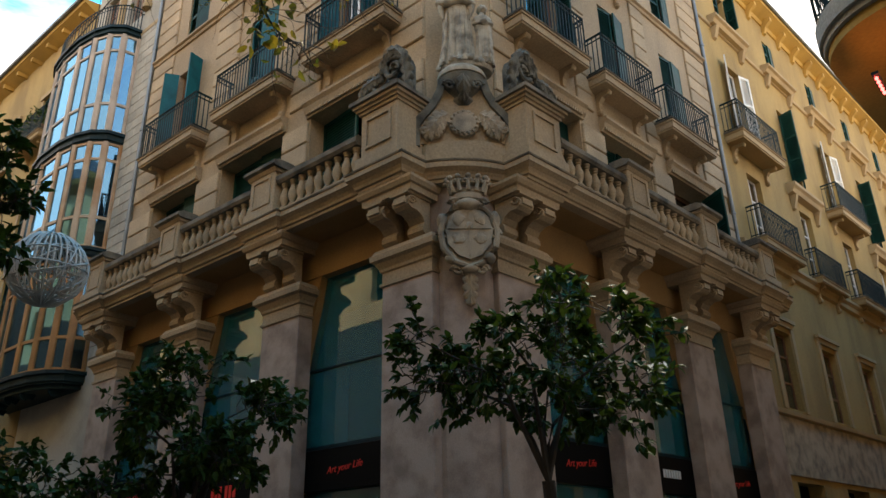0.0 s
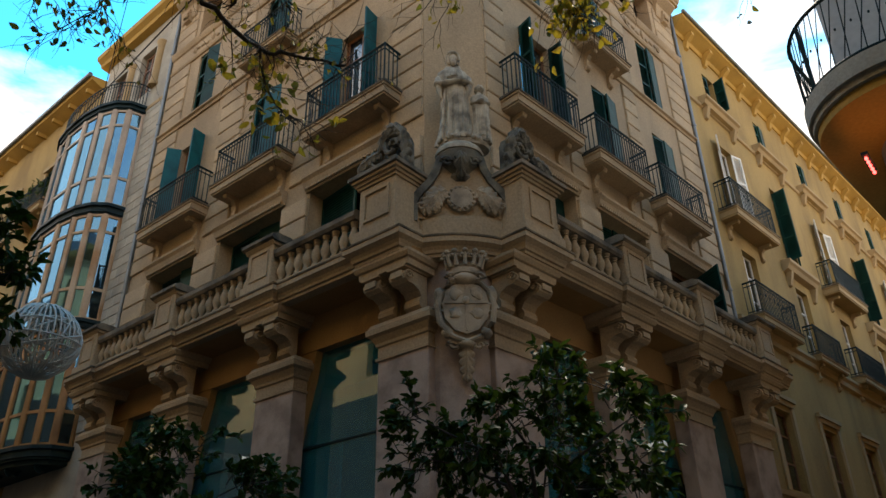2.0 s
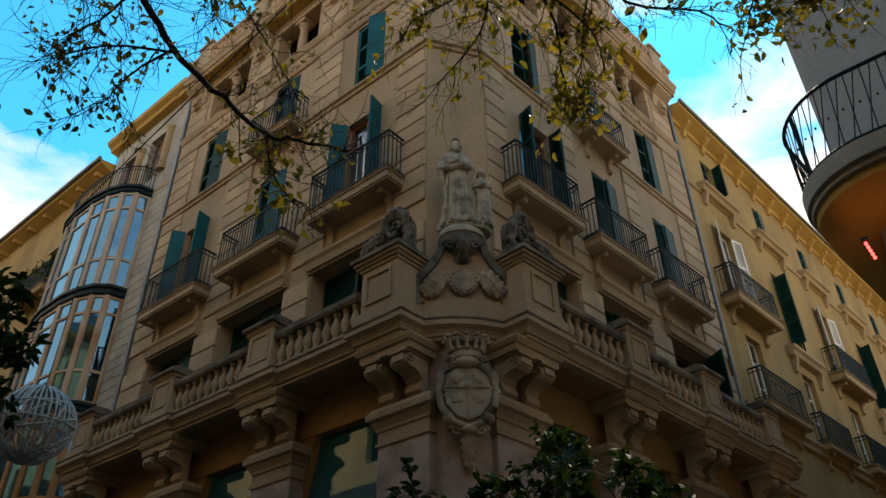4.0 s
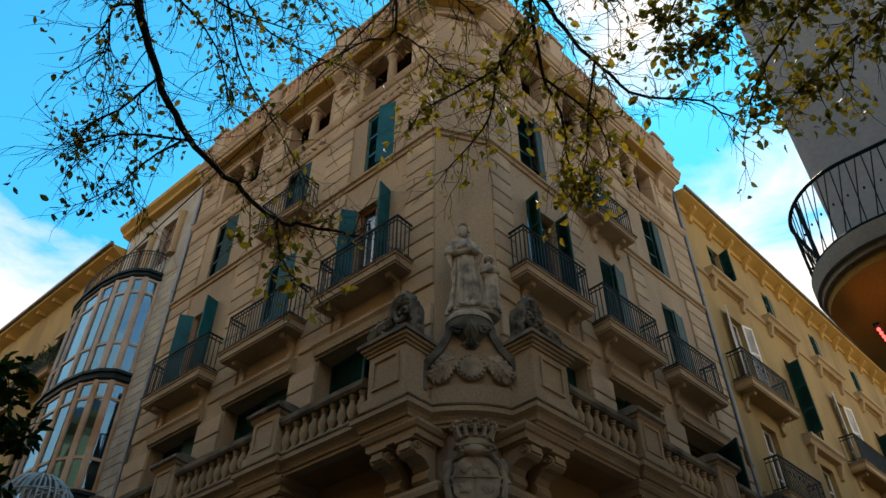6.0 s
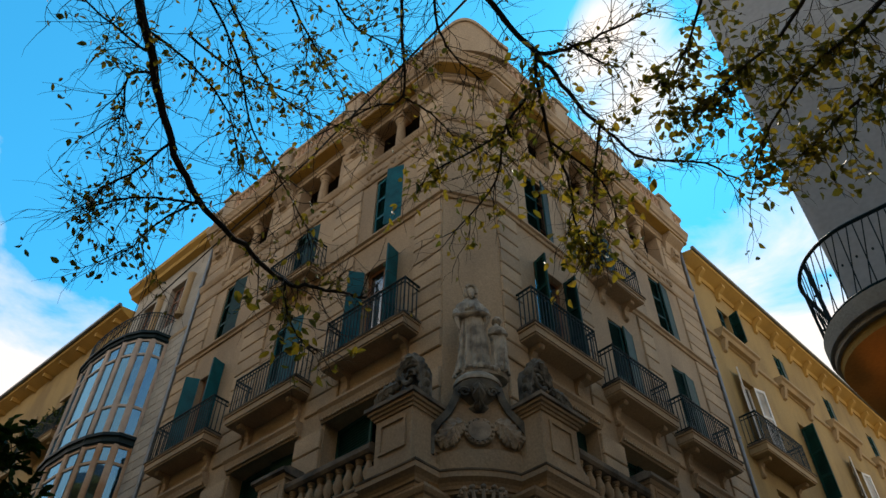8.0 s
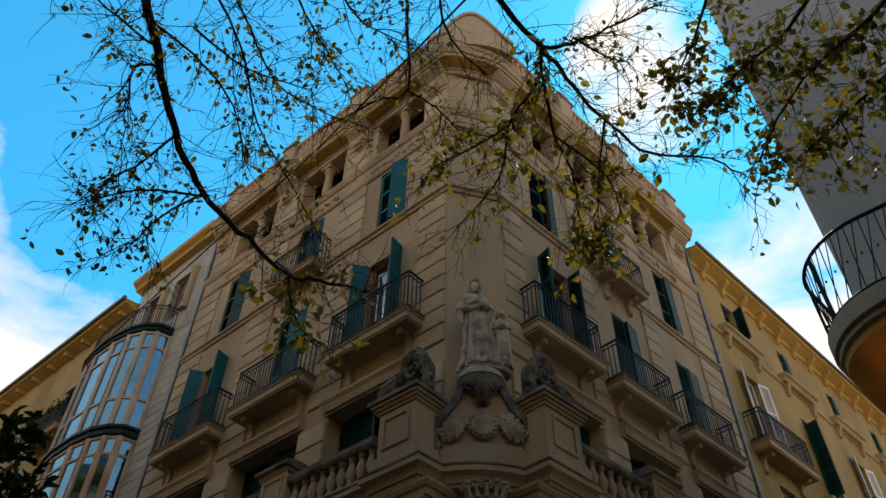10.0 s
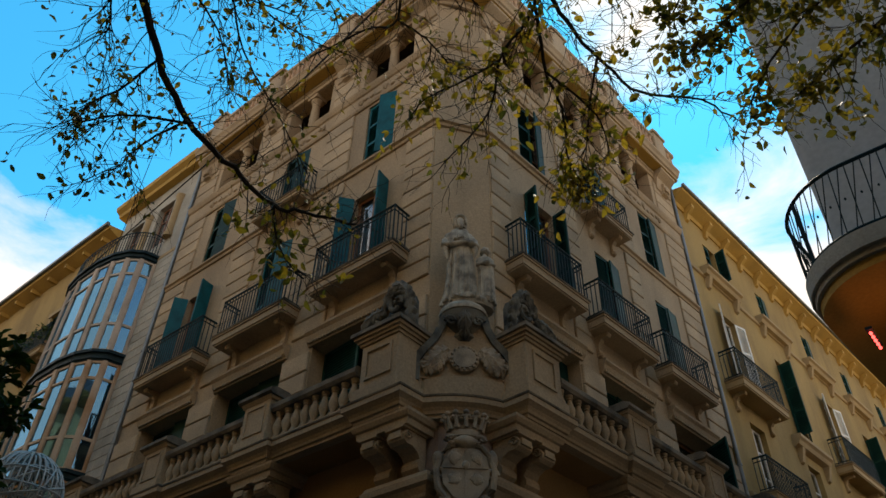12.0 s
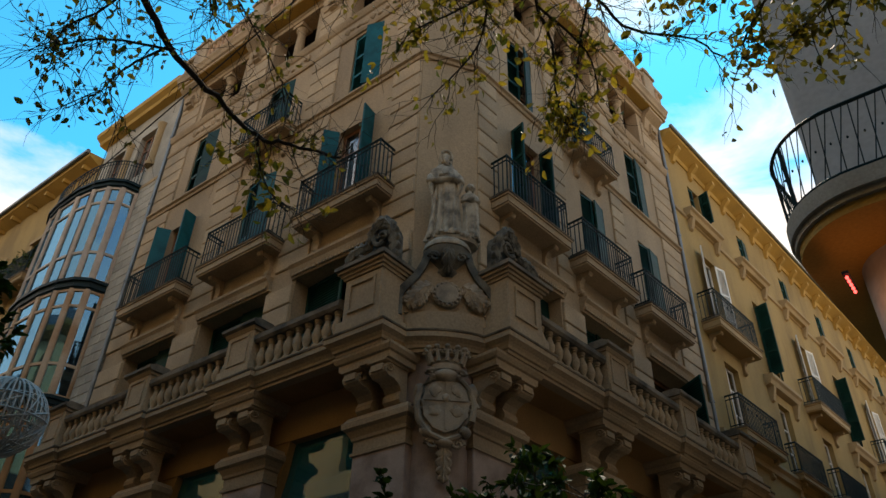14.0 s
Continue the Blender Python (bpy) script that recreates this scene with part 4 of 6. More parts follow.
GF_OPEN = {"L": ((2.3, 5.0), (5.7, 8.5), (9.2, 12.0)), "R": ((2.5, 4.98), (5.6, 8.02), (8.7, 11.0))}
for side in "LR":
    g = SG[side]
    for c, half in zip(PIERS[side], (0.58, 0.57, 0.57, 0.57)):
        pilaster(side, c, half)
    w = Shape()
    holes = [(min(g * a, g * b), max(g * a, g * b), 0.0, 7.05) for a, b in GF_OPEN[side]]
    x0, x1 = sorted((g * 1.6, g * (END[side] + 0.1)))
    w.holed_wall(x0, x1, 0, 7.8, 0.95, 1.3, holes)
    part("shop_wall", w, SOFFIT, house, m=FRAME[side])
    # closed shop room, its shade put into the dark colour
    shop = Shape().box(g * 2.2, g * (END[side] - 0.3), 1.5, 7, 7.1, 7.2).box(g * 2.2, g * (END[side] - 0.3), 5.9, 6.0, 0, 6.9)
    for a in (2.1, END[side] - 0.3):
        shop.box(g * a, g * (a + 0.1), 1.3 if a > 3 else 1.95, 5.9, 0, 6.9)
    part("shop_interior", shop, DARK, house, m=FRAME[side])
    for i, (a, b) in enumerate(GF_OPEN[side]):
        c, h = (a + b) / 2, (b - a) / 2
        # splayed haunches narrow the head of the opening
        for sx in (-1, 1):
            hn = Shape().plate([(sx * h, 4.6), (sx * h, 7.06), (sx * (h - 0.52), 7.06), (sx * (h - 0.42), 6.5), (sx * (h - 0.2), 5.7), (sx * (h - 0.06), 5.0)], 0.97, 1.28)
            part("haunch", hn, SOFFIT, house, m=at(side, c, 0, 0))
        win = Shape()
        for x0, x1, z0, z1 in ((-h, -h + 0.05, 0.2, 7.04), (h - 0.05, h, 0.2, 7.04), (-h + 0.05, h - 0.05, 0.2, 0.35), (-h + 0.05, h - 0.05, 3.7, 3.76), (-h + 0.05, h - 0.05, 5.18, 5.21)):
            win.box(x0, x1, 1.1, 1.17, z0, z1)
        sw = part("shop_window", win, IRON, house, "tall shop window in a thin dark frame", at(side, c, 0, 0))
        for z0, z1 in ((0.35, 2.95), (3.76, 5.18), (5.21, 7.04)):
            pn = part("pane", Shape().box(-h + 0.05, h - 0.05, 1.13, 1.14, z0, z1), SHOPGLASS, sw)
            pn.visible_shadow = False
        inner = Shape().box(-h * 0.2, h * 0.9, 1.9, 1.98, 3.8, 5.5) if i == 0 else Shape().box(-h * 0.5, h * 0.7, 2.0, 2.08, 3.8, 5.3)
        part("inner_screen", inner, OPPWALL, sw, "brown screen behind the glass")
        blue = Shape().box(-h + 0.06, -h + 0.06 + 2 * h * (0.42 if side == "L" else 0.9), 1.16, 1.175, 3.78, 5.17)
        part("blue_screen", blue, TEALPANEL, sw, "pale teal panel behind the glass")
        sg = thing("shop_sign", CORNER + FRAME[side] @ Vector((g * c, 0.98, 2.95)), "glossy black shop fascia sign over a window", "sign", "shop signs over the windows", turn=FRAME[side])
        part("panel", Shape().chamfered(-h + 0.02, h - 0.02, 0, 0.1, 0, 0.72, 0.01), SIGN, sg)
        lt = Shape()
        rng = random.Random(i + (7 if side == "R" else 0))
        if side == "R" and i == 1:
            for k in range(7):
                lt.box(-0.32 + 0.1 * k, -0.25 + 0.1 * k, -0.012, -0.002, 0.3, 0.46)
            part("lettering", lt, WHITELET, sg)
        elif side == "L" and i == 1:
            for k in range(6):
                lt.box(-0.5 + 0.13 * k + (0.08 if k > 2 else 0), -0.41 + 0.13 * k + (0.08 if k > 2 else 0), -0.012, -0.002, 0.08, 0.32)
            part("lettering", lt, REDLET, sg)
            lw = Shape()
            for k in range(4):
                lw.box(0.1 + 0.11 * k, 0.18 + 0.11 * k, -0.012, -0.002, 0.42, 0.56)
            part("lettering", lw, WHITELET, sg)
        else:
            words = bpy.data.curves.new("lettering", "FONT")
            words.body, words.size, words.shear, words.extrude, words.align_x = "Art your Life", 0.17, 0.35, 0.003, "CENTER"
            words.materials.append(REDLET)
            tx = new("lettering", words)
            tx.parent = sg
            tx.matrix_basis = pose(0, -0.012, 0.31, 90, 0, 0) @ pose(0, 0, 0, 0, 0, 4)
        tb = part("tube_lamp", Shape().tube([(-h * 0.2, 1.35, 2.62), (h * 0.25, 1.35, 2.62)], 0.015, 6), TUBE, sw)


# ------------------------------------------------------------------ windows, shutters, balconies of the house
@lru_cache(None)
def shutter_mesh(w, h, material_name, slats=True):
    """One louvred leaf, hinged at x = 0, lying towards +x."""
    s = Shape()
    t = 0.045
    for x0, x1 in ((0, 0.07), (w - 0.07, w)):
        s.box(x0, x1, 0, t, 0, h)
    bars = [0, h * 0.3, h * 0.62, h - 0.09]
    for z in bars:
        s.box(0.07, w - 0.07, 0.002, t - 0.002, z, z + 0.09)
    s.box(0.07, w - 0.07, 0.036, 0.041, 0.09, h - 0.09)
    z = 0.11
    while z < h - 0.1:
        s.add([(0.07, 0.006, z), (w - 0.07, 0.006, z), (w - 0.07, 0.034, z + 0.05), (0.07, 0.034, z + 0.05)], [(0, 1, 2, 3)])
        z += 0.07
    return s.mesh("shutter", bpy.data.materials[material_name])


def house_window(parent, side, s, half, z0, z1, wall_d, leaves, paint, frame_paint="brown_window_wood", sill=False, deep=0.0):
    """A window: frame with glazing bars, panes, and shutter leaves at the given angles (None: no leaf). 0: closed, 90: square to the wall, 180: against it."""
    h = z1 - z0
    fr = Shape()
    y = 0.16 + deep
    for a, b, c, d in ((-half, -half + 0.08, 0, h), (half - 0.08, half, 0, h), (-half + 0.08, half - 0.08, h - 0.09, h), (-half + 0.08, half - 0.08, 0, 0.1), (-0.05, 0.05, 0.1, h - 0.09), (-half + 0.08, -0.05, h * 0.72, h * 0.72 + 0.05), (0.05, half - 0.08, h * 0.72, h * 0.72 + 0.05), (-half + 0.08, -0.05, h * 0.25, h * 0.25 + 0.07), (0.05, half - 0.08, h * 0.25, h * 0.25 + 0.07)):
        fr.box(a, b, y, y + 0.07, c, d)
    win = part("window", fr, bpy.data.materials[frame_paint], parent, m=at(side, s, wall_d, z0))
    for sx in (-1, 1):
        pn = part("pane", Shape().box(sx * 0.05, sx * (half - 0.08), y + 0.03, y + 0.04, 0.1, h - 0.09), GLASS, win)
        pn.visible_shadow = False
    for sx, ang in zip((-1, 1), leaves):
        if ang is None:
            continue
        me = shutter_mesh(round((half - 0.01) * (1.0 if ang < 70 else 0.72), 3), round(h - 0.03, 3), paint)
        m = Matrix.Translation((sx * (half - 0.005), (0.05 if ang < 25 else -0.02) + deep, 0.015)) @ pose(0, 0, 0, 0, 0, (-ang if sx < 0 else 180 + ang))
        part("shutter", me, None, win, m=m)
    if sill:
        part("sill", Shape().prism([(0, -0.12), (-0.14, -0.08), (-0.14, 0.0), (0.15, 0.02), (0.15, -0.12)], -half - 0.18, half + 0.18), STONE, win)
    return win


@lru_cache(None)
def bar_mesh(h):
    return Shape().tube([(0, 0, 0), (0, 0, h)], 0.0155, 5).mesh("bar", IRON)


def balcony(parent, m, width, depth, slab_mat, thick=0.32, rail_h=1.08, label="", moulded=True, step=0.115, brackets=True, curls=0):
    """A stone balcony: slab with moulded edge, soffit brackets, and an iron railing of single bars. m: middle of its back edge at the slab's top."""
    hw = width / 2
    s = Shape()
    if moulded:
        for e, z0, z1 in ((0.06, -thick, -thick * 0.86), (0.03, -thick * 0.86, -0.1), (0.0, -0.1, -0.05)):
            s.box(-hw + e, hw - e, -depth + e, 0.05, z0, z1)
    b = part("balcony", s, slab_mat, parent, label, m)
    part("slab_edge", Shape().prism([(0.05, -0.05), (-depth - 0.02, -0.05), (-depth - 0.03, -0.02), (-depth, 0.0), (0.05, 0.0)], -hw - 0.03, hw + 0.03), CAPSTONE, b, "dark stained edge")
    if brackets:
        prof = [(0, -thick - 0.58), (-0.06, -thick - 0.56), (-0.1, -thick - 0.48), (-0.08, -thick - 0.38), (-0.1, -thick - 0.24), (-0.18, -thick - 0.13), (-depth * 0.62, -thick - 0.12), (-depth * 0.68, -thick - 0.05), (-depth * 0.66, -thick), (0, -thick)]
        for x in (-hw + 0.42, hw - 0.42):
            br = Shape().prism(prof, x - 0.075, x + 0.075).blob((x, -depth * 0.6, -thick - 0.07), (0.09, 0.06, 0.065), 6, 10).blob((x, -0.07, -thick - 0.5), (0.09, 0.07, 0.08), 6, 10)
            part("bracket", br, slab_mat, b)
    x0, y0 = hw - 0.07, -depth + 0.07
    rl = Shape()
    path = [(-x0, 0.0), (-x0, y0), (x0, y0), (x0, 0.0)]
    for z, r in ((rail_h, 0.03), (rail_h - 0.13, 0.017), (0.09, 0.018)):
        for p, q in zip(path, path[1:]):
            rl.tube([(*p, z), (*q, z)], r, 6)
    for px in (-x0, x0):
        rl.tube([(px, y0, 0), (px, y0, rail_h + 0.03)], 0.02, 6)
    part("handrail", rl, IRON, b)
    n = int(2 * x0 / step)
    for k in range(1, n):
        part("bar", bar_mesh(rail_h), IRON, b, m=Matrix.Translation((-x0 + 2 * x0 * k / n, y0, 0)))
    n = max(2, int(-y0 / step))
    for px in (-x0, x0):
        for k in range(n):
            part("bar", bar_mesh(rail_h), IRON, b, m=Matrix.Translation((px, y0 * k / n, 0)))
    if curls:
        cu = Shape()
        for k in range(curls):
            x = -x0 + 2 * x0 * (k + 0.5) / curls
            cu.tube([(x + 0.06 * math.cos(a) * (1 - a / 10), y0 - 0.01, rail_h * 0.62 + 0.09 * math.sin(a) * (1 - a / 10)) for a in [j * 0.7 for j in range(12)]], 0.008, 4)
        tagged(part("scrollwork", cu, IRON, b), kind="stuff")
    return b


for side in "LR":
    wd = WALL[side]
    dep = wd - BALCONY_FRONT[side]
    bw = 2.68 if side == "L" else 2.45
    second = {"L": ((128, 98), (6, 10), (122, 98)), "R": ((100, 85), (6, 10), (8, 6))}[side]
    for i, c in enumerate(BAYS[side]):
        # first floor behind the balustrade
        c1, w1 = FIRST[side][i]
        house_window(house, side, c1, w1, Z1, Z1T, wd, ((None, 62) if side == "R" and i == 2 else (6, None) if side == "L" and i == 0 else (3, 3) if i == 1 else (2, 4)), "dark_green_shutter_paint", deep=0.34)
        # second floor
        # left front takes the sky-lit teal, right front the dark green
        paint = "sky_lit_shutter_paint" if side == "L" else "dark_green_shutter_paint"
        house_window(house, side, c + 0.16, 0.58, Z2, Z2T, wd, second[i], paint)
        balcony(house, at(side, c - (0.0 if side == "L" else 0.12 + 0.02 * i), wd, Z2), bw, dep, STONE)
        # third floor
        house_window(house, side, c + 0.1, 0.54, Z3, Z3T, wd, (4, 20) if i == 0 else (5, 9), "sky_lit_shutter_paint" if side == "L" and i == 0 else "dark_green_shutter_paint")
        if i == 1:
            balcony(house, at(side, c, wd, 16.45), 2.05 if side == "L" else 1.9, dep * 0.95, STONE, 0.24, 1.02)
        # moulded lintel over the first-floor opening
        lint = Shape().prism([(0.02, 11.08), (-0.06, 11.08), (-0.07, 11.12), (-0.13, 11.2), (-0.16, 11.3), (-0.22, 11.38), (-0.22, 11.44), (0.02, 11.48)], -w1 - 0.1, w1 + 0.1)
        lp = part("lintel", lint, STONE, house, m=at(side, c1, wd, 0))
        beads = Shape()
        for k in range(int((2 * w1 + 0.1) / 0.085)):
            x = -w1 - 0.05 + 0.085 * (k + 0.5)
            beads.box(x - 0.028, x + 0.028, -0.135, -0.06, 11.125, 11.19)
        tagged(part("beading", beads, STONE, lp), kind="stuff")

# downpipes at the joints with the neighbours
for side in "LR":
    s = END[side] + 0.06
    dp = Shape().tube([(0, 0, 0.2), (0, 0, 22.0)], 0.055, 10)
    for z in range(2, 22, 3):
        dp.lathe([(0.075, 0), (0.075, 0.06)], 10, (0, 0, z))
    d = new("downpipe", dp.mesh("downpipe", PIPE, True))
    d.matrix_basis = Matrix.Translation(CORNER) @ at(side, s, WALL[side] - 0.09, 0)
    tagged(d, "grey zinc downpipe at the joint between two houses", "pipe")

# rusticated blocks of the strips between the windows
@lru_cache(None)
def stone_mesh(w, h, thick):
    return Shape().chamfered(-w / 2 + 0.004, w / 2 - 0.004, -thick, 0.02, 0.014, h - 0.014, 0.022).mesh("stone", BLOCK)


def strip(side, s0, s1, z0, z1, course, thick=0.055):
    n = round((z1 - z0) / course)
    h = (z1 - z0) / n
    for k in range(n):
        part("stone", stone_mesh(round(s1 - s0, 3), round(h, 4), thick), BLOCK, house, m=at(side, (s0 + s1) / 2, WALL[side], z0 + k * h))


for side in "LR":
    B = BAYS[side]
    s0 = 1.74 if side == "L" else 2.12
    strips = [(s0, B[0] - 1.0), (B[0] + 1.2, B[1] - 1.2), (B[1] + 1.2, B[2] - 1.2), (B[2] + 1.2, END[side] - 0.02)]
    for a, b in strips:
        strip(side, a, b, 11.5, 16.24, 0.475)
        strip(side, a, b, 16.5, 18.97, 0.49)
        strip(side, a, b, 19.95, 21.5, 0.5, 0.045)
    F1 = FIRST[side]
    firsts = [(s0, F1[0][0] - F1[0][1] - 0.02)] + [(F1[k][0] + F1[k][1] + 0.02, F1[k + 1][0] - F1[k + 1][1] - 0.02) for k in (0, 1)] + [(F1[2][0] + F1[2][1] + 0.02, END[side] - 0.02)]
    for a, b in firsts:
        strip(side, a, b, 8.35, 10.98, 0.525, 0.08)

# ------------------------------------------------------------------ left neighbour with the glazed bay
wing = thing("bay_window_house", CORNER + FRAME["L"] @ Vector((-16.5, 1.05, 0)), "narrow grey stone house with a tall curved glazed bay", "house", turn=FRAME["L"])
# its space: x to the right along the street front (towards the corner house), y inwards
WX0, WX1 = -1.75, 3.38
wholes = [(-1.0, -0.1, 19.3, 21.5), (0.9, 1.9, 19.3, 21.5), (-2.4, 1.9, 7.2, 18.0)]
part("wall", Shape().holed_wall(WX0, WX1, 0, 22.8, 0, 0.4, wholes), GREYSTONE, wing)
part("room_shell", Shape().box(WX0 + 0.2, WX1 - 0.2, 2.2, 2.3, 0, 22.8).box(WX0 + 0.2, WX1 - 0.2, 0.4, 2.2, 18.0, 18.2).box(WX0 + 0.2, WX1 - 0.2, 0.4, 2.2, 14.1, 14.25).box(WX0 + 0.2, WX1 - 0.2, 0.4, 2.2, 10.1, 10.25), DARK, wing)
part("side_wall", Shape().box(WX0, WX0 + 0.3, 0.4, 8, 0, 22.8), GREYSTONE, wing)
part("roof_cornice", Shape().prism([(0.1, 22.5), (-0.25, 22.55), (-0.3, 22.68), (-0.46, 22.8), (-0.5, 22.95), (8, 23.0), (8, 22.5)], WX0 - 0.3, WX1 - 0.02), EAVES, wing, "ochre moulded cornice")
part("wall_band", Shape().prism([(0, 18.25), (-0.05, 18.28), (-0.05, 18.42), (0, 18.45)], 2.1, WX1 - 0.02), CREAM, wing)
for x in (-0.55, 1.4):
    up = Shape()
    for a, b, c, d in ((-0.42, -0.35, 0, 2.1), (0.35, 0.42, 0, 2.1), (-0.35, 0.35, 2.02, 2.1), (-0.03, 0.03, 0, 2.02), (-0.35, 0.35, 1.4, 1.45)):
        up.box(a, b, 0.16, 0.22, c, d)
    uw = part("window", up, WOOD, wing, m=Matrix.Translation((x, 0, 19.35)))
    pn = part("pane", Shape().box(-0.35, 0.35, 0.185, 0.195, 0, 2.02), GLASS, uw)
    pn.visible_shadow = False
    part("column", Shape().lathe([(0.2, 0), (0.2, 0.15), (0.15, 0.2), (0.14, 1.8), (0.2, 1.95), (0.2, 2.05)], 12), CREAM, wing, m=Matrix.Translation((x + 0.95, -0.02, 19.3)), smooth=True)


def bay_at(u, grow=0.0):
    """A point of the bay's plan; u from 0 (right end) to 1 (left end)."""
    a = math.pi * u
    c, s = math.cos(a), math.sin(a)
    return (-0.3 + (2.4 + grow) * math.copysign(abs(c) ** 0.8, c), -(1.12 + grow) * abs(s) ** 0.8)


NB = 9
BAYU = [k / NB for k in range(NB + 1)]
bay = thing("glazed_bay", CORNER + FRAME["L"] @ Vector((-16.5, 1.05, 0)), "curved three-storey glazed bay with wooden frames and dark iron bands", "bay window", turn=FRAME["L"])
LEVELS = ((6.85, 10.2, OAK), (10.5, 14.05, TANWOOD), (14.4, 18.15, GREYWOOD))
for z0, z1 in ((6.5, 6.85), (10.2, 10.5), (14.05, 14.4), (18.15, 18.45)):
    ring = Shape().slab([bay_at(u, 0.1) for u in BAYU], z0 + 0.06, z1 - 0.06)
    ring.slab([bay_at(u, 0.17) for u in BAYU], z1 - 0.1, z1)
    ring.slab([bay_at(u, 0.05) for u in BAYU], z0, z0 + 0.08)
    part("band", ring, IRON, bay, "dark green iron band")
under = Shape()
under.slab([bay_at(u, -0.05) for u in BAYU], 6.38, 6.5)
part("underside", under, IRON, bay)
for x in (-2.2, -1.2, -0.3, 0.6, 1.6):
    q = 1.05 * math.sqrt(max(0.05, 1 - ((x + 0.3) / 2.4) ** 2))
    bk = Shape().prism([(-q, 6.4), (-q - 0.02, 6.3), (-q + 0.06, 6.2), (-q + 0.16, 6.18), (-q + 0.2, 6.26), (-q + 0.34, 6.22), (-q + 0.42, 6.4)], x - 0.035, x + 0.035)
    part("bracket", bk, IRON, bay)
for j, (z0, z1, wood) in enumerate(LEVELS):
    h = z1 - z0
    t1, t2 = z0 + h * 0.27, z0 + h * 0.82
    for k in range(NB + 1):
        x, y = bay_at(BAYU[k])
        part("mullion", Shape().box(-0.065, 0.065, -0.07, 0.06, z0, z1), wood, bay, m=Matrix.Translation((x, y, 0)) @ pose(0, 0, 0, 0, 0, math.degrees(math.atan2(y * 2.1, x + 0.3)) + 90))
    for k in range(NB):
        (xa, ya), (xb, yb) = bay_at(BAYU[k]), bay_at(BAYU[k + 1])
        wd, ang = math.hypot(xb - xa, yb - ya), math.degrees(math.atan2(ya - yb, xa - xb))
        m = Matrix.Translation(((xa + xb) / 2, (ya + yb) / 2, 0)) @ pose(0, 0, 0, 0, 0, ang)
        hw = wd / 2
        lights = ((z0 + 0.09, t1), (t1 + 0.09, t2), (t2 + 0.08, z1 - 0.08))
        fr = Shape().holed_wall(-hw, hw, z0, z1, -0.04, 0.04, [(-hw + 0.1, hw - 0.1, a, b) for a, b in lights]).welded()
        fm = part("casement", fr, wood, bay, m=m)
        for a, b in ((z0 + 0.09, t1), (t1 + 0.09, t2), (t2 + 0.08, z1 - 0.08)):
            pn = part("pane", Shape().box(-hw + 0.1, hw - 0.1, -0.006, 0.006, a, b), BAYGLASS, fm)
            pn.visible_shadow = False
part("bay_floor", Shape().slab([bay_at(u, -0.05) for u in BAYU], 10.25, 10.4).slab([bay_at(u, -0.05) for u in BAYU], 14.1, 14.3), DARK, bay)
# iron railing on top of the bay
rl = Shape()
for z, r in ((0.9, 0.022), (0.75, 0.012), (0.08, 0.012)):
    rl.tube([(*bay_at(k / 30, 0.02), 18.45 + z) for k in range(31)], r, 5)
part("railing", rl, IRON, bay)
for k in range(48):
    part("bar", bar_mesh(0.9), IRON, bay, m=Matrix.Translation((*bay_at((k + 0.5) / 48, 0.02), 18.45)))

# grey stone courses beside the bay
for k in range(34):
    z = 7.2 + 0.33 * k
    for x0, x1 in (((2.2, 2.78), (2.78, 3.34)) if k % 2 else ((2.2, 2.55), (2.55, 3.34))):
        part("stone", Shape().chamfered(x0 + 0.006, x1 - 0.006, -0.035, 0.02, z + 0.006, z + 0.324, 0.012), GREYSTONE, wing)

# ------------------------------------------------------------------ farther house on the left street
far = thing("ochre_eaved_house", CORNER + FRAME["L"] @ Vector((-26, 1.05, 0)), "cream plaster house with deep ochre eaves farther down the street", "house", turn=FRAME["L"])
fholes = []
for c in (4.6, 1.2, -2.2, -5.6):
    for z0, z1 in ((9.0, 11.6), (13.0, 15.4), (17.0, 19.2)):
        fholes.append((c - 0.55, c + 0.55, z0, z1))
part("wall", Shape().holed_wall(-14, 7.72, 0, 21.6, 0, 0.4, fholes), YELLOW, far)
part("room_shell", Shape().box(-14, 7.7, 1.8, 1.9, 0, 21.6), DARK, far)
part("side_wall", Shape().box(7.4, 7.72, 0.4, 8, 0, 21.6), YELLOW, far)
part("eave", Shape().prism([(0.2, 21.55), (-0.5, 21.85), (-0.55, 22.0), (0.2, 22.1), (8, 24.2), (8, 21.55)], -14, 7.5), EAVES, far, "deep ochre eaves")
part("gutter", Shape().tube([(-14, -0.6, 22.03), (7.5, -0.6, 22.03)], 0.09, 8), PIPE, far)
for k in range(14):
    part("rafter_end", Shape().box(-0.07, 0.07, -0.42, 0.0, 21.5, 21.68), EAVES, far, m=Matrix.Translation((7.0 - 1.4 * k, 0, 0)))
for c in (4.6, 1.2, -2.2, -5.6):
    for z0, z1 in ((9.0, 11.6), (13.0, 15.4), (17.0, 19.2)):
        fw = Shape()
        for a, b, y0, y1, q, r in ((-0.75, 0.75, -0.09, 0.0, z1 + 0.02, z1 + 0.2), (-0.7, -0.56, -0.04, 0.0, z0, z1), (0.56, 0.7, -0.04, 0.0, z0, z1), (-0.8, 0.8, -0.16, 0.0, z0 - 0.14, z0)):
            fw.box(a, b, y0, y1, q, r)
        fp = part("window_surround", fw, CREAM, far, m=Matrix.Translation((c, 0, 0)))
        for sx in (-1, 1):
            me = shutter_mesh(0.54, round(z1 - z0 - 0.03, 3), "dark_green_shutter_paint")
            part("shutter", me, None, fp, m=Matrix.Translation((sx * 0.55, 0.05, z0 + 0.015)) @ pose(0, 0, 0, 0, 0, -4 if sx < 0 else 184))

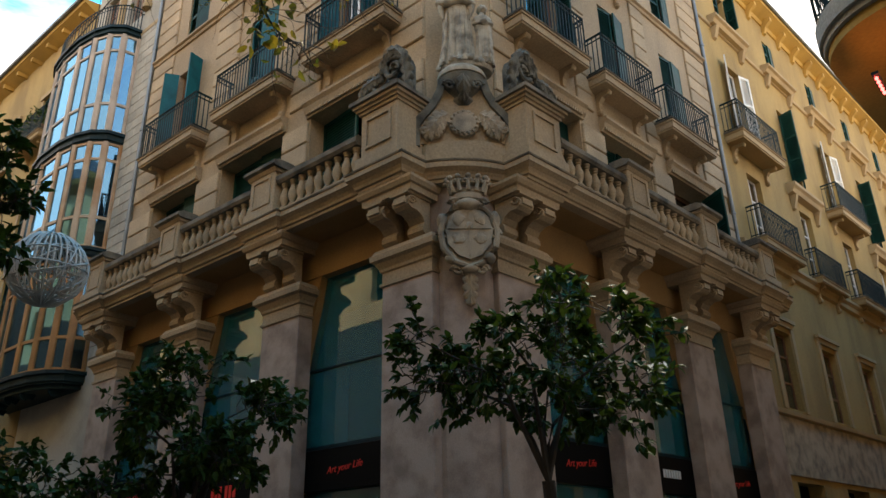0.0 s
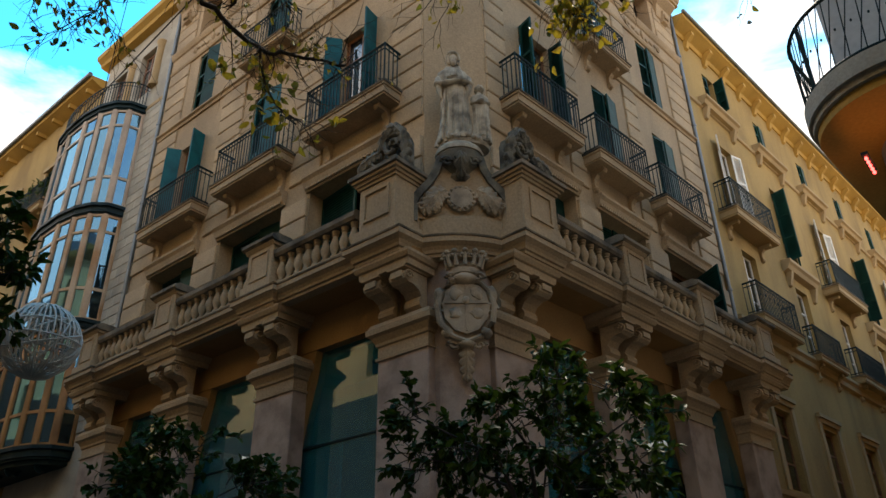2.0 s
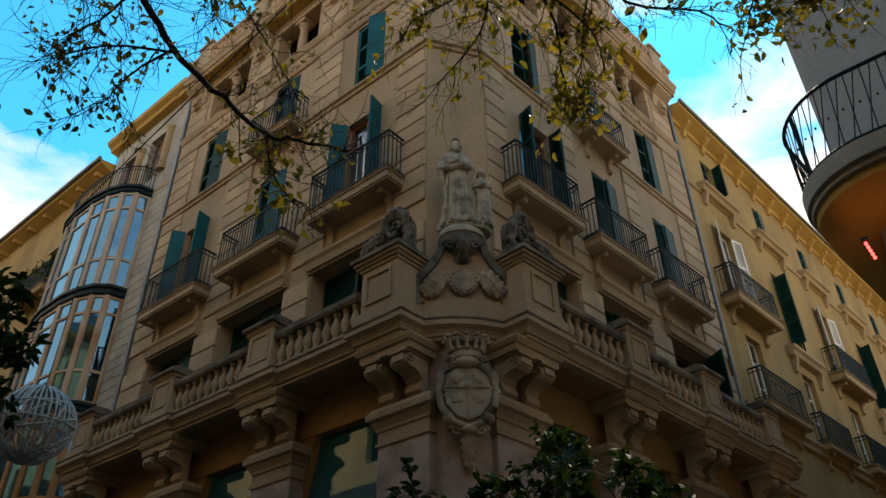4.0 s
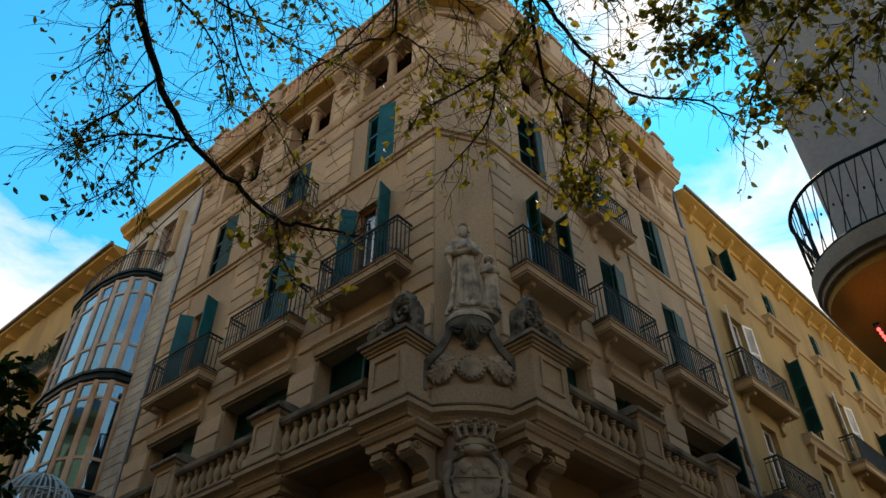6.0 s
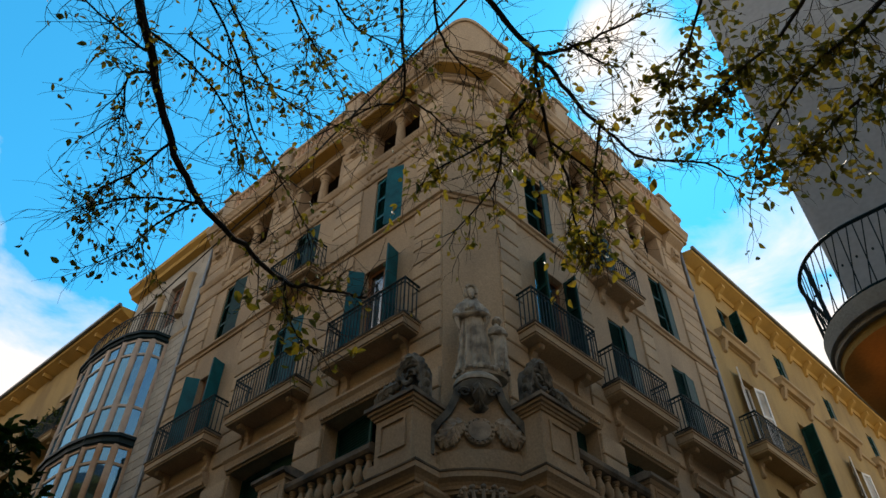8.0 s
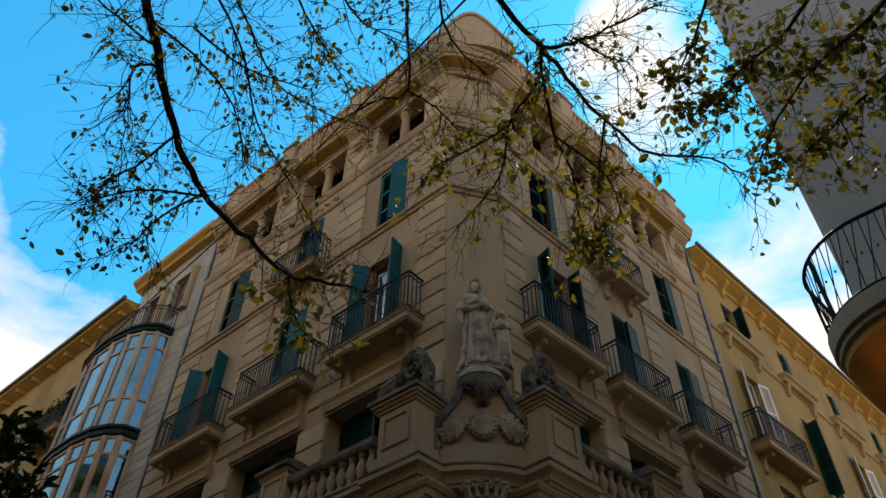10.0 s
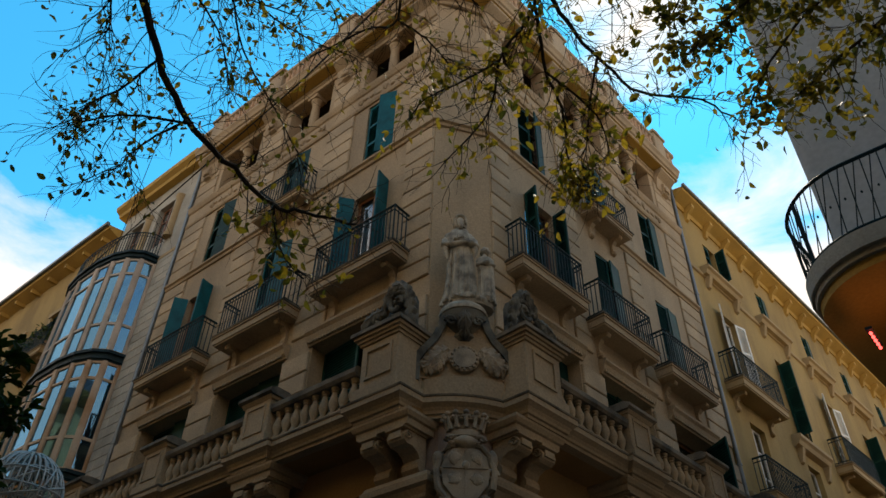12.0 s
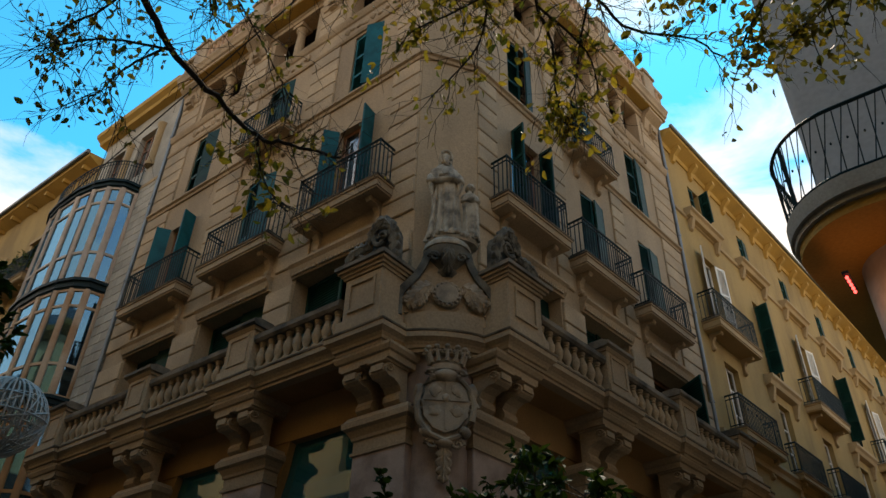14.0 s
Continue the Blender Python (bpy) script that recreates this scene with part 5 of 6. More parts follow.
balcony(far, Matrix.Translation((4.6, 0, 16.95)), 2.5, 0.6, CREAM, 0.3, 1.0)


def potted_plant(x, size, leaves, seed):
    """A round pot with a loose trailing plant."""
    rg = random.Random(seed)
    pl = thing("potted_plant", CORNER + FRAME["L"] @ Vector((-26 + x, 0.72, 16.95)), "leafy green plant in a clay pot on a balcony", "plant", "plants on the balcony", turn=FRAME["L"])
    part("pot", Shape().lathe([(0.1, 0), (0.15, 0.24), (0.17, 0.25), (0.17, 0.3), (0.13, 0.3)], 14), TERRACOTTA, pl, smooth=True)
    fo = Shape()
    for k in range(leaves):
        v = rvec(rg)
        p = Vector((v.x * size[0], v.y * 0.26, 0.35 + size[1] * (0.5 + 0.6 * v.z))) * rg.uniform(0.75, 1.05)
        leaf_shape(fo, p, (v + rvec(rg) + Vector((0, 0, -0.3))), Vector((0, -0.3, 1)) + rvec(rg), rg.uniform(0.09, 0.16), rg.uniform(0.05, 0.09), 0.2)
    part("foliage", plain_mesh(fo, "foliage", POTLEAF), None, pl)


# ------------------------------------------------------------------ right neighbour
rh = thing("cream_balcony_house", CORNER + FRAME["R"] @ Vector((12.55, 1.15, 0)), "cream-yellow plaster house with iron balconies and ochre eaves", "house", turn=FRAME["R"])
RB = [2.2 + 4.1 * k for k in range(6)]
rholes, gf = [], [1.9 + 3.55 * k for k in range(7)]
for c in RB:
    rholes += [(c - 0.52, c + 0.52, 14.1, 17.3), (c - 0.42, c + 0.42, 19.0, 20.5), (c - 0.5, c + 0.5, 10.6, 13.1)]
for c in gf:
    rholes += [(c - 0.62, c + 0.62, 5.6, 7.9), (c - 0.9, c + 0.9, 1.0, 3.6)]
part("wall", Shape().holed_wall(0, 26.5, 0, 21.6, 0, 0.45, rholes), YELLOW, rh)
part("room_shell", Shape().box(0, 26.5, 1.9, 2.0, 0, 21.6), DARK, rh)
part("eave", Shape().prism([(0.2, 21.3), (-0.05, 21.35), (-0.1, 21.5), (-0.5, 21.75), (-0.52, 21.9), (0.2, 22.05), (8, 23.9), (8, 21.3)], -0.02, 26.5), EAVES, rh, "ochre eaves with moulded soffit")
part("gutter", Shape().tube([(-0.05, -0.56, 21.93), (26.5, -0.56, 21.93)], 0.075, 8), PIPE, rh)
for k in range(19):
    part("rafter_end", Shape().prism([(0, 20.95), (-0.1, 21.0), (-0.18, 21.25), (-0.4, 21.45), (-0.4, 21.6), (0, 21.6)], -0.09, 0.09), EAVES, rh, m=Matrix.Translation((0.8 + 1.36 * k, 0, 0)))
part("ledge", Shape().prism([(0, 5.3), (-0.14, 5.34), (-0.16, 5.46), (0, 5.52)], 0.1, 26.5), CREAM, rh)
part("string_course", Shape().prism([(0, 9.9), (-0.1, 9.95), (-0.12, 10.1), (-0.2, 10.2), (-0.2, 10.3), (0, 10.36)], 0.1, 26.5), CREAM, rh)
part("string_course", Shape().prism([(0, 18.45), (-0.06, 18.48), (-0.08, 18.58), (0, 18.62)], 0.1, 26.5), CREAM, rh)
part("base_facing", Shape().box(0.1, 26.5, -0.05, 0.0, 3.75, 5.3), CARVED, rh)


def rwindow(c, z0, z1, half, leaves, paint, frame_mat):
    fr = Shape()
    h = z1 - z0
    for a, b, q, r in ((-half, -half + 0.07, 0, h), (half - 0.07, half, 0, h), (-half + 0.07, half - 0.07, h - 0.08, h), (-0.04, 0.04, 0, h - 0.08), (-half + 0.07, -0.04, h * 0.34, h * 0.34 + 0.05), (0.04, half - 0.07, h * 0.34, h * 0.34 + 0.05), (-half + 0.07, -0.04, h * 0.68, h * 0.68 + 0.05), (0.04, half - 0.07, h * 0.68, h * 0.68 + 0.05)):
        fr.box(a, b, 0.18, 0.24, q, r)
    w = part("window", fr, frame_mat, rh, m=Matrix.Translation((c, 0, z0)))
    pn = part("pane", Shape().box(-half + 0.07, half - 0.07, 0.205, 0.215, 0, h - 0.08), GLASS, w)
    pn.visible_shadow = False
    for sx, ang, pt in zip((-1, 1), leaves, paint if isinstance(paint, tuple) else (paint, paint)):
        if ang is not None:
            me = shutter_mesh(round(half - 0.01, 3), round(h - 0.03, 3), pt)
            part("shutter", me, None, w, m=Matrix.Translation((sx * (half - 0.005), 0.05 if ang < 20 else -0.02, 0.015)) @ pose(0, 0, 0, 0, 0, (-ang if sx < 0 else 180 + ang)))
    return w


for i, c in enumerate(RB):
    if i % 2 == 0:
        rwindow(c, 14.1, 17.3, 0.52, (158, 166), ("white_frame_paint", "white_frame_paint"), WHITEPAINT)
        balcony(rh, Matrix.Translation((c - 0.1, 0, 14.05)), 3.1, 0.62, CREAM, 0.34, 1.05, curls=9)
        balcony(rh, Matrix.Translation((c + 0.3, 0, 10.6)), 2.9, 0.5, CREAM, 0.3, 1.05, curls=9)
    else:
        rwindow(c, 14.1, 17.0, 0.52, (100, 20), "dark_green_shutter_paint", WOOD)
        lg = Shape().prism([(0, 13.45), (-0.2, 13.52), (-0.26, 13.66), (-0.34, 13.74), (-0.34, 13.86), (0, 13.9)], -1.3, 1.3)
        lo = part("window_ledge", lg, CREAM, rh, m=Matrix.Translation((c, 0, 0)))
        for x in (-1.05, 1.05):
            part("bracket", Shape().prism([(0, 12.9), (-0.1, 12.95), (-0.24, 13.45), (0, 13.45)], x - 0.09, x + 0.09), CREAM, lo)
        balcony(rh, Matrix.Translation((c + 0.3, 0, 10.45)), 2.5, 0.42, CREAM, 0.26, 1.0)
    rwindow(c, 10.6, 13.1, 0.5, (None, None), "dark_green_shutter_paint", WHITEPAINT)
    rwindow(c, 19.0, 20.5, 0.42, (4, 75 if i == 0 else 6), "dark_green_shutter_paint", WOOD)
    sl = Shape().prism([(0, 18.5), (-0.2, 18.55), (-0.26, 18.7), (-0.34, 18.76), (-0.34, 18.86), (0, 18.9)], -1.25, 1.25)
    sill = part("window_ledge", sl, CREAM, rh, m=Matrix.Translation((c, 0, 0)))
    for x in (-1.0, 1.0):
        part("bracket", Shape().prism([(0, 18.0), (-0.1, 18.05), (-0.24, 18.5), (0, 18.5)], x - 0.09, x + 0.09), CREAM, sill)
for c in gf:
    rwindow(c, 5.6, 7.9, 0.62, (None, None), "dark_green_shutter_paint", WOOD)
    sr = Shape()
    for a, b, q, r, y in ((-0.84, -0.64, 5.55, 8.05, -0.06), (0.64, 0.84, 5.55, 8.05, -0.06), (-0.84, 0.84, 8.05, 8.2, -0.08), (-0.9, 0.9, 8.2, 8.32, -0.14)):
        sr.box(a, b, y, 0, q, r)
    part("window_surround", sr, CREAM, rh, m=Matrix.Translation((c, 0, 0)))

# ------------------------------------------------------------------ near house with the rounded balcony
near = thing("rounded_balcony_house", CORNER + FRAME["L"] @ Vector((5.70, -0.85, 0)), "grey-white plaster house with a rounded corner balcony", "house", turn=FRAME["L"])
# its space: x to the right along its front, y inwards; the corner stands at x = 0, y = 0


def rounded(grow, radius, back=12.0, right=9.0):
    # a slab juts out farther over the square than over the side street
    side, front = (grow * 0.69, grow * 1.25) if grow > 0 else (grow, grow)
    pts = [(right, -front)]
    cx, cy = radius - side, radius - front
    for k in range(13):
        a = radians(270 - 90 * k / 12)
        pts.append((cx + radius * math.cos(a), cy + radius * math.sin(a)))
    pts += [(-side, back), (right, back)]
    # the side runs along the other street, a little askew
    return [(x + 0.07 * max(y, 0), y) for x, y in pts]


part("wall", Shape().slab(rounded(0.0, 0.12), 6.2, 21.0), WHITEWALL, near)
part("lower_wall", Shape().slab(rounded(-0.05, 0.62), 0.0, 6.18), WHITEWALL, near)
part("soffit", Shape().slab(rounded(0.52, 0.78), 6.18, 6.28), EAVES, near, "ochre plaster soffit")
part("wall_strip", Shape().box(1.5, 1.58, -0.02, 0.0, 6.2, 21.0), WHITEPAINT, near)
bl = Shape().slab(rounded(0.56, 0.81), 6.28, 6.35).slab(rounded(0.60, 0.84), 6.35, 6.55)
nbal = part("balcony", bl, GREYSTONE, near, "rounded stone balcony slab with moulded edge")
edge = rounded(0.55, 0.8, 4.0, 8.0)[:-1]
pth = [Vector(p) for p in edge]
rl = Shape()
for z, r in ((0.88, 0.022), (0.06, 0.014)):
    rl.tube([(*p, 6.55 + z) for p in edge], r, 6)
part("handrail", rl, IRON, nbal)
# crossing diagonal bars, spaced along the edge
lens = [0.0]
for p, q in zip(pth, pth[1:]):
    lens.append(lens[-1] + (q - p).length)


def along(u):
    for i in range(len(pth) - 1):
        if u <= lens[i + 1]:
            return pth[i].lerp(pth[i + 1], (u - lens[i]) / (lens[i + 1] - lens[i]))
    return pth[-1]


u, k = 0.1, 0
while u < lens[-1] - 0.5:
    a, b, c = along(u), along(u + 0.22), along(max(u - 0.06, 0))
    part("bar", Shape().tube([(a.x, a.y, 6.6), (c.x, c.y, 7.42)], 0.0065, 5), IRON, nbal)
    part("bar", Shape().tube([(b.x, b.y, 6.6), (a.x, a.y, 7.42)], 0.0065, 5), IRON, nbal)
    mid = along(u + 0.05)
    part("boss", Shape().blob((mid.x, mid.y, 7.0), (0.012, 0.012, 0.018), 5, 6), IRON, nbal)
    if k % 8 == 3:
        part("post", Shape().box(-0.02, 0.02, -0.02, 0.02, 6.5, 7.43), IRON, nbal, m=Matrix.Translation((a.x, a.y, 0)))
    u += 0.16
    k += 1
# unseen ochre block, added to bounce and limit light in the side street
side_house = thing("added_bounce_house", CORNER + FRAME["L"] @ Vector((5.70, 11.2, 0)), "added unseen ochre block up the side street, for bounce and shade", "house", turn=FRAME["L"])
part("wall", Shape().box(0.05, 9, 0, 26, 0, 13.0), YELLOW, side_house)
part("cornice", Shape().box(-0.3, 9.2, -0.1, 26.2, 13.0, 13.5), EAVES, side_house)
# row of red lamps under the balcony
lampbar = thing("red_lamp_strip", CORNER + FRAME["L"] @ Vector((5.74, -1.05, 5.68)), "small strip of glowing red lamps under the balcony", "lamp", turn=FRAME["L"])
part("backplate", Shape().box(-0.03, 0.03, -0.18, 0.18, 0.03, 0.06), IRON, lampbar)
for k in range(5):
    part("bulb", Shape().blob((0, -0.15 + 0.075 * k, 0), (0.016, 0.017, 0.02), 6, 8), REDLAMP, lampbar)

lampglow = new("lamp_glow", bpy.data.lights.new("lamp_glow", "POINT"))
lampglow.data.energy, lampglow.data.color, lampglow.data.shadow_soft_size = 2.5, (1.0, 0.38, 0.14), 0.08
lampglow.matrix_world = Matrix.Translation(CORNER + FRAME["L"] @ Vector((5.9, -1.0, 5.45)))

# ------------------------------------------------------------------ ground and the houses behind
gr = new("ground", Shape().box(-300, 300, -300, 300, -0.3, 0).mesh("ground", PAVE))
tagged(gr, "grey paved street", "ground", kind="structure")
# known by its reflection; dark base, pale band and roof added to shape light
opp = thing("facing_house", CORNER + FRAME["L"] @ Vector((0, -13.2, 0)), "plain house across the street, its height and tones set to shape the light", "house", turn=FRAME["L"])
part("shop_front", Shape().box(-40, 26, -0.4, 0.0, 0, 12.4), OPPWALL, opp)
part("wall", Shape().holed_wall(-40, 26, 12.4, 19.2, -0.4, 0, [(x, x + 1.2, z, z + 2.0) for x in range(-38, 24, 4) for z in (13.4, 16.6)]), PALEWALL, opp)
part("room_shell", Shape().box(-40, 26, -1.2, -1.1, 0, 19.2), DARK, opp)
part("cornice", Shape().prism([(-0.4, 19.2), (0.1, 19.25), (0.5, 19.55), (0.6, 19.8), (-0.4, 19.9)], -40, 26), EAVES, opp)
part("mansard_roof", Shape().prism([(-0.3, 19.9), (-1.6, 21.6), (-4.0, 22.5), (-4.4, 22.5), (-4.4, 19.9)], -40, 26), SLATE, opp, "added dark roof that cuts the fill light")

# unseen blocks added at the far ends of three streets to stop low sky light
for place, width, label in ((FRAME["L"] @ Vector((-44, -6, 0)), 16, "added unseen block that shuts low sky off the long street"), (FRAME["L"] @ Vector((27, -7, 0)), 16, "added unseen block that shuts low sky off the square"), (FRAME["R"] @ Vector((43, -2, 0)), 16, "added unseen block that shuts low sky off the side street")):
    end = thing("end_blocker", CORNER + place, label, "house", turn=FRAME["R"] if "side" in label else FRAME["L"])
    part("wall", Shape().box(-3, 3, -width / 2, width / 2, 0, 19.5), ENDWALL, end)
    part("cornice", Shape().box(-3.3, 3.3, -width / 2 - 0.3, width / 2 + 0.3, 19.5, 20.1), EAVES, end)

# ------------------------------------------------------------------ trees
def leaf_shape(shape, p, d, n, length, width, droop=0.0):
    """One pointed leaf, folded along its rib."""
    d, n = d.normalized(), n.normalized()
    w = d.cross(n).normalized()
    n = w.cross(d)
    k = len(shape.v)
    q = p + d * length * 0.12
    pts = [p, q + w * width * 0.30 + n * width * 0.1, p + d * length * 0.5 + w * width * 0.5 + n * width * 0.16, p + d * length * 0.82 + w * width * 0.26 - n * droop * length * 0.4,
           p + d * length - n * droop * length, p + d * length * 0.82 - w * width * 0.26 - n * droop * length * 0.4, p + d * length * 0.5 - w * width * 0.5 + n * width * 0.16, q - w * width * 0.30 + n * width * 0.1,
           p + d * length * 0.5]
    shape.v += [tuple(x) for x in pts]
    shape.f += [(k, k + 1, k + 2, k + 8), (k + 8, k + 2, k + 3, k + 4), (k + 8, k + 4, k + 5, k + 6), (k, k + 8, k + 6, k + 7)]


def plain_mesh(shape, name, material):
    me = bpy.data.meshes.new(name)
    me.from_pydata(shape.v, [], shape.f)
    me.materials.append(material)
    return me


def rvec(rng):
    while True:
        v = Vector((rng.uniform(-1, 1), rng.uniform(-1, 1), rng.uniform(-1, 1)))
        if 0.05 < v.length < 1:
            return v.normalized()


def orange_tree(base, centre, size, leaves, seed, label):
    """A small clipped street tree: several bent stems and a dark glossy crown in clumps."""
    rng = random.Random(seed)
    tree = thing("orange_tree", base, label, "tree", "small trees in the street")
    c = Vector(centre) - Vector(base)
    tr, lf = Shape(), Shape()
    fork = Vector((-0.05, -0.03, c.z - size[2] * 1.0 - 0.32))
    tr.tube([(0, 0, 0), (0.02, 0.01, fork.z * 0.5), tuple(fork)], [0.06, 0.05, 0.045], 8)
    clumps = []
    for k in range(26):
        a = 2.4 * k + rng.uniform(-0.3, 0.3)
        r = rng.uniform(0.0, 1.0) ** 0.65
        t = c + Vector((size[0] * r * math.cos(a), size[1] * r * math.sin(a), size[2] * rng.uniform(-0.75, 0.85) * (1.15 - r * 0.5)))
        clumps.append((t, rng.uniform(0.16, 0.27)))
        if k % 4:
            continue
        mid = Vector((fork.x + (t.x - fork.x) * 0.28, fork.y + (t.y - fork.y) * 0.28, fork.z + (t.z - fork.z) * 0.62 + 0.1)) + rvec(rng) * 0.07
        tr.tube([tuple(fork), tuple(fork.lerp(mid, 0.5) + rvec(rng) * 0.04), tuple(mid), tuple(mid.lerp(t, 0.55) + rvec(rng) * 0.05), tuple(t)], [0.022, 0.018, 0.013, 0.009, 0.004], 6)
    tw = Shape()
    for k in range(leaves // 8):
        t, r = clumps[rng.randrange(len(clumps))]
        v = rvec(rng)
        out = (v + (t - c).normalized() * 0.5 + Vector((0, 0, 0.15))).normalized()
        p0 = t + rvec(rng) * r * 0.35
        tip = p0 + out * r * rng.uniform(0.5, 1.25)
        bow = p0.lerp(tip, 0.5) + rvec(rng) * 0.03
        tw.tube([tuple(p0), tuple(bow), tuple(tip)], [0.005, 0.004, 0.002], 4)
        for j in range(8):
            f = 1.0 - 0.11 * j * rng.uniform(0.6, 1.2)
            p = bow.lerp(tip, max(f, 0.0))
            d = (out * 0.7 + rvec(rng) * 0.9 + Vector((0, 0, -0.3))).normalized()
            leaf_shape(lf, p, d, (Vector((0, 0, 1)) + rvec(rng) * 0.7), rng.uniform(0.065, 0.105), rng.uniform(0.04, 0.056), 0.15)
    tagged(part("twig_spray", tw, BARK, tree, smooth=True), kind="stuff")
    part("trunk", tr, BARK, tree, smooth=True)
    cr = part("crown", plain_mesh(lf, "crown", ORANGELEAF), None, tree, "dark glossy green leaves")
    return tree


def from_eye(az, el, dist):
    a, e = radians(az), radians(el)
    return Vector((dist * math.sin(a) * math.cos(e), dist * math.cos(a) * math.cos(e), 1.6 + dist * math.sin(e)))


def planted(az, el, dist, size, leaves, seed, label):
    c = from_eye(az, el, dist)
    orange_tree((c.x, c.y, 0), c, size, leaves, seed, label)


for x, size, leaves, seed in ((3.75, (0.42, 0.75), 220, 3), (4.6, (0.45, 1.0), 260, 4), (5.5, (0.4, 0.6), 200, 5)):
    potted_plant(x, size, leaves, seed)
planted(8.3, 13.6, 5.6, (1.02, 0.75, 0.44), 2900, 11, "small orange tree with dark glossy leaves and bent stems")
planted(-17.2, 9.6, 7.0, (0.80, 0.8, 0.55), 3300, 12, "small dense orange tree beside the shop front")
planted(-27.5, 4.0, 7.2, (0.75, 0.75, 0.55), 2400, 13, "low orange tree near the bay window house")
planted(-36.5, 22.8, 6.0, (0.55, 0.6, 0.72), 2000, 14, "taller dark-leaved street tree")

BOUGHS = {
    "A": [(-2.03, 1.89, 6.46), (-2.03, 2.27, 6.3), (-1.98, 2.69, 6.09), (-1.91, 3.08, 5.87), (-1.76, 3.44, 5.65), (-1.46, 3.74, 5.51), (-1.19, 3.96, 5.38), (-0.95, 4.03, 5.37), (-0.62, 4.12, 5.34)],
    "A2": [(-1.76, 3.45, 5.64), (-2.02, 3.36, 5.59), (-2.22, 3.31, 5.53), (-2.38, 3.31, 5.44)],
    "A3": [(-2.02, 2.56, 6.16), (-2.24, 2.32, 6.18), (-2.39, 2.11, 6.21)],
    "A4": [(-1.98, 2.69, 6.09), (-2.13, 2.66, 6.04), (-2.18, 2.84, 5.91), (-2.23, 2.92, 5.83)],
    "A5": [(-1.19, 3.96, 5.38), (-1.16, 4.14, 5.19), (-1.04, 4.29, 5.05)],
    "A6": [(-1.91, 3.08, 5.87), (-2.12, 3.19, 5.69), (-2.35, 3.24, 5.51), (-2.42, 3.39, 5.34)],
    "A7": [(-1.76, 3.44, 5.65), (-1.99, 3.49, 5.5), (-2.18, 3.58, 5.31)],
    "A8": [(-2.05, 2.39, 6.23), (-1.77, 2.66, 6.2), (-1.54, 2.99, 6.07), (-1.48, 3.32, 5.86)],
    "A9": [(-1.79, 2.55, 6.37), (-1.48, 2.83, 6.32), (-1.03, 3.02, 6.32)],
    "A10": [(-1.84, 2.09, 6.58), (-1.63, 2.38, 6.52), (-1.48, 2.76, 6.36), (-1.41, 3.17, 6.12), (-1.2, 3.53, 5.91), (-0.97, 3.9, 5.64)],
    "A11": [(-1.24, 2.23, 6.92), (-1.11, 2.59, 6.78), (-0.97, 2.85, 6.67), (-0.81, 3.11, 6.55)],
    "A12": [(-1.72, 2.22, 6.9), (-1.53, 2.66, 6.75), (-1.36, 3.07, 6.57), (-1.08, 3.28, 6.5), (-0.66, 3.46, 6.46)],
    "A13": [(-0.92, 2.29, 6.85), (-0.7, 2.65, 6.71), (-0.42, 2.8, 6.66)],
    "B": [(0.04, 2.15, 7.1), (0.33, 2.6, 6.88), (0.65, 2.88, 6.71), (0.89, 3.11, 6.53), (1.13, 3.3, 6.36), (1.48, 3.46, 6.15), (1.82, 3.41, 6.06), (2.12, 3.46, 5.88)],
    "B2": [(0.66, 2.89, 6.7), (0.88, 2.85, 6.69), (1.12, 2.74, 6.7), (1.46, 2.56, 6.71)],
    "B3": [(0.64, 2.85, 6.61), (0.63, 3.04, 6.5), (0.42, 3.33, 6.33), (0.36, 3.63, 6.11), (0.04, 3.93, 5.86)],
    "B4": [(0.65, 3.0, 6.52), (0.76, 3.37, 6.26), (0.89, 3.57, 6.09), (0.95, 3.82, 5.86), (1.02, 4.0, 5.68)],
    "B5": [(1.12, 3.25, 6.27), (1.09, 3.51, 6.09), (1.08, 3.8, 5.84)],
    "E": [(0.42, 3.27, 6.25), (0.15, 3.41, 6.16), (-0.11, 3.51, 6.09)],
    "F": [(0.75, 3.32, 6.17), (1.12, 3.51, 5.95), (1.24, 3.71, 5.74)],
    "B6": [(0.88, 2.81, 6.71), (1.13, 2.91, 6.6), (1.29, 2.93, 6.55)],
    "C": [(-0.37, 2.51, 7.37), (-0.37, 2.97, 7.14), (-0.37, 3.39, 6.9), (-0.64, 3.45, 6.83), (-1.06, 3.6, 6.66)],
    "C2": [(-0.37, 3.39, 6.9), (-0.14, 3.51, 6.83), (0.04, 3.66, 6.73)],
    "C3": [(-0.13, 2.52, 7.37), (-0.09, 2.9, 7.19), (0.05, 3.13, 7.07), (0.27, 3.28, 6.97)],
    "D": [(2.6, 1.81, 5.72), (2.35, 2.2, 5.68), (2.16, 2.44, 5.65), (2.01, 2.73, 5.54), (1.93, 2.95, 5.42)],
    "D2": [(2.26, 1.97, 6.09), (2.1, 2.35, 5.98), (1.87, 2.61, 5.94), (1.66, 2.87, 5.87)],
    "D3": [(2.52, 2.13, 5.36), (2.28, 2.48, 5.29), (2.05, 2.79, 5.21)],
    "D4": [(1.71, 2.14, 6.49), (1.65, 2.53, 6.32), (1.53, 2.87, 6.16)],
}
plane = thing("plane_tree", (-2.6, -1.2, 0), "tall street tree with thin bare twigs and yellowing leaves", "tree")
PB = Vector((-2.6, -1.2, 0))
limb = Shape()
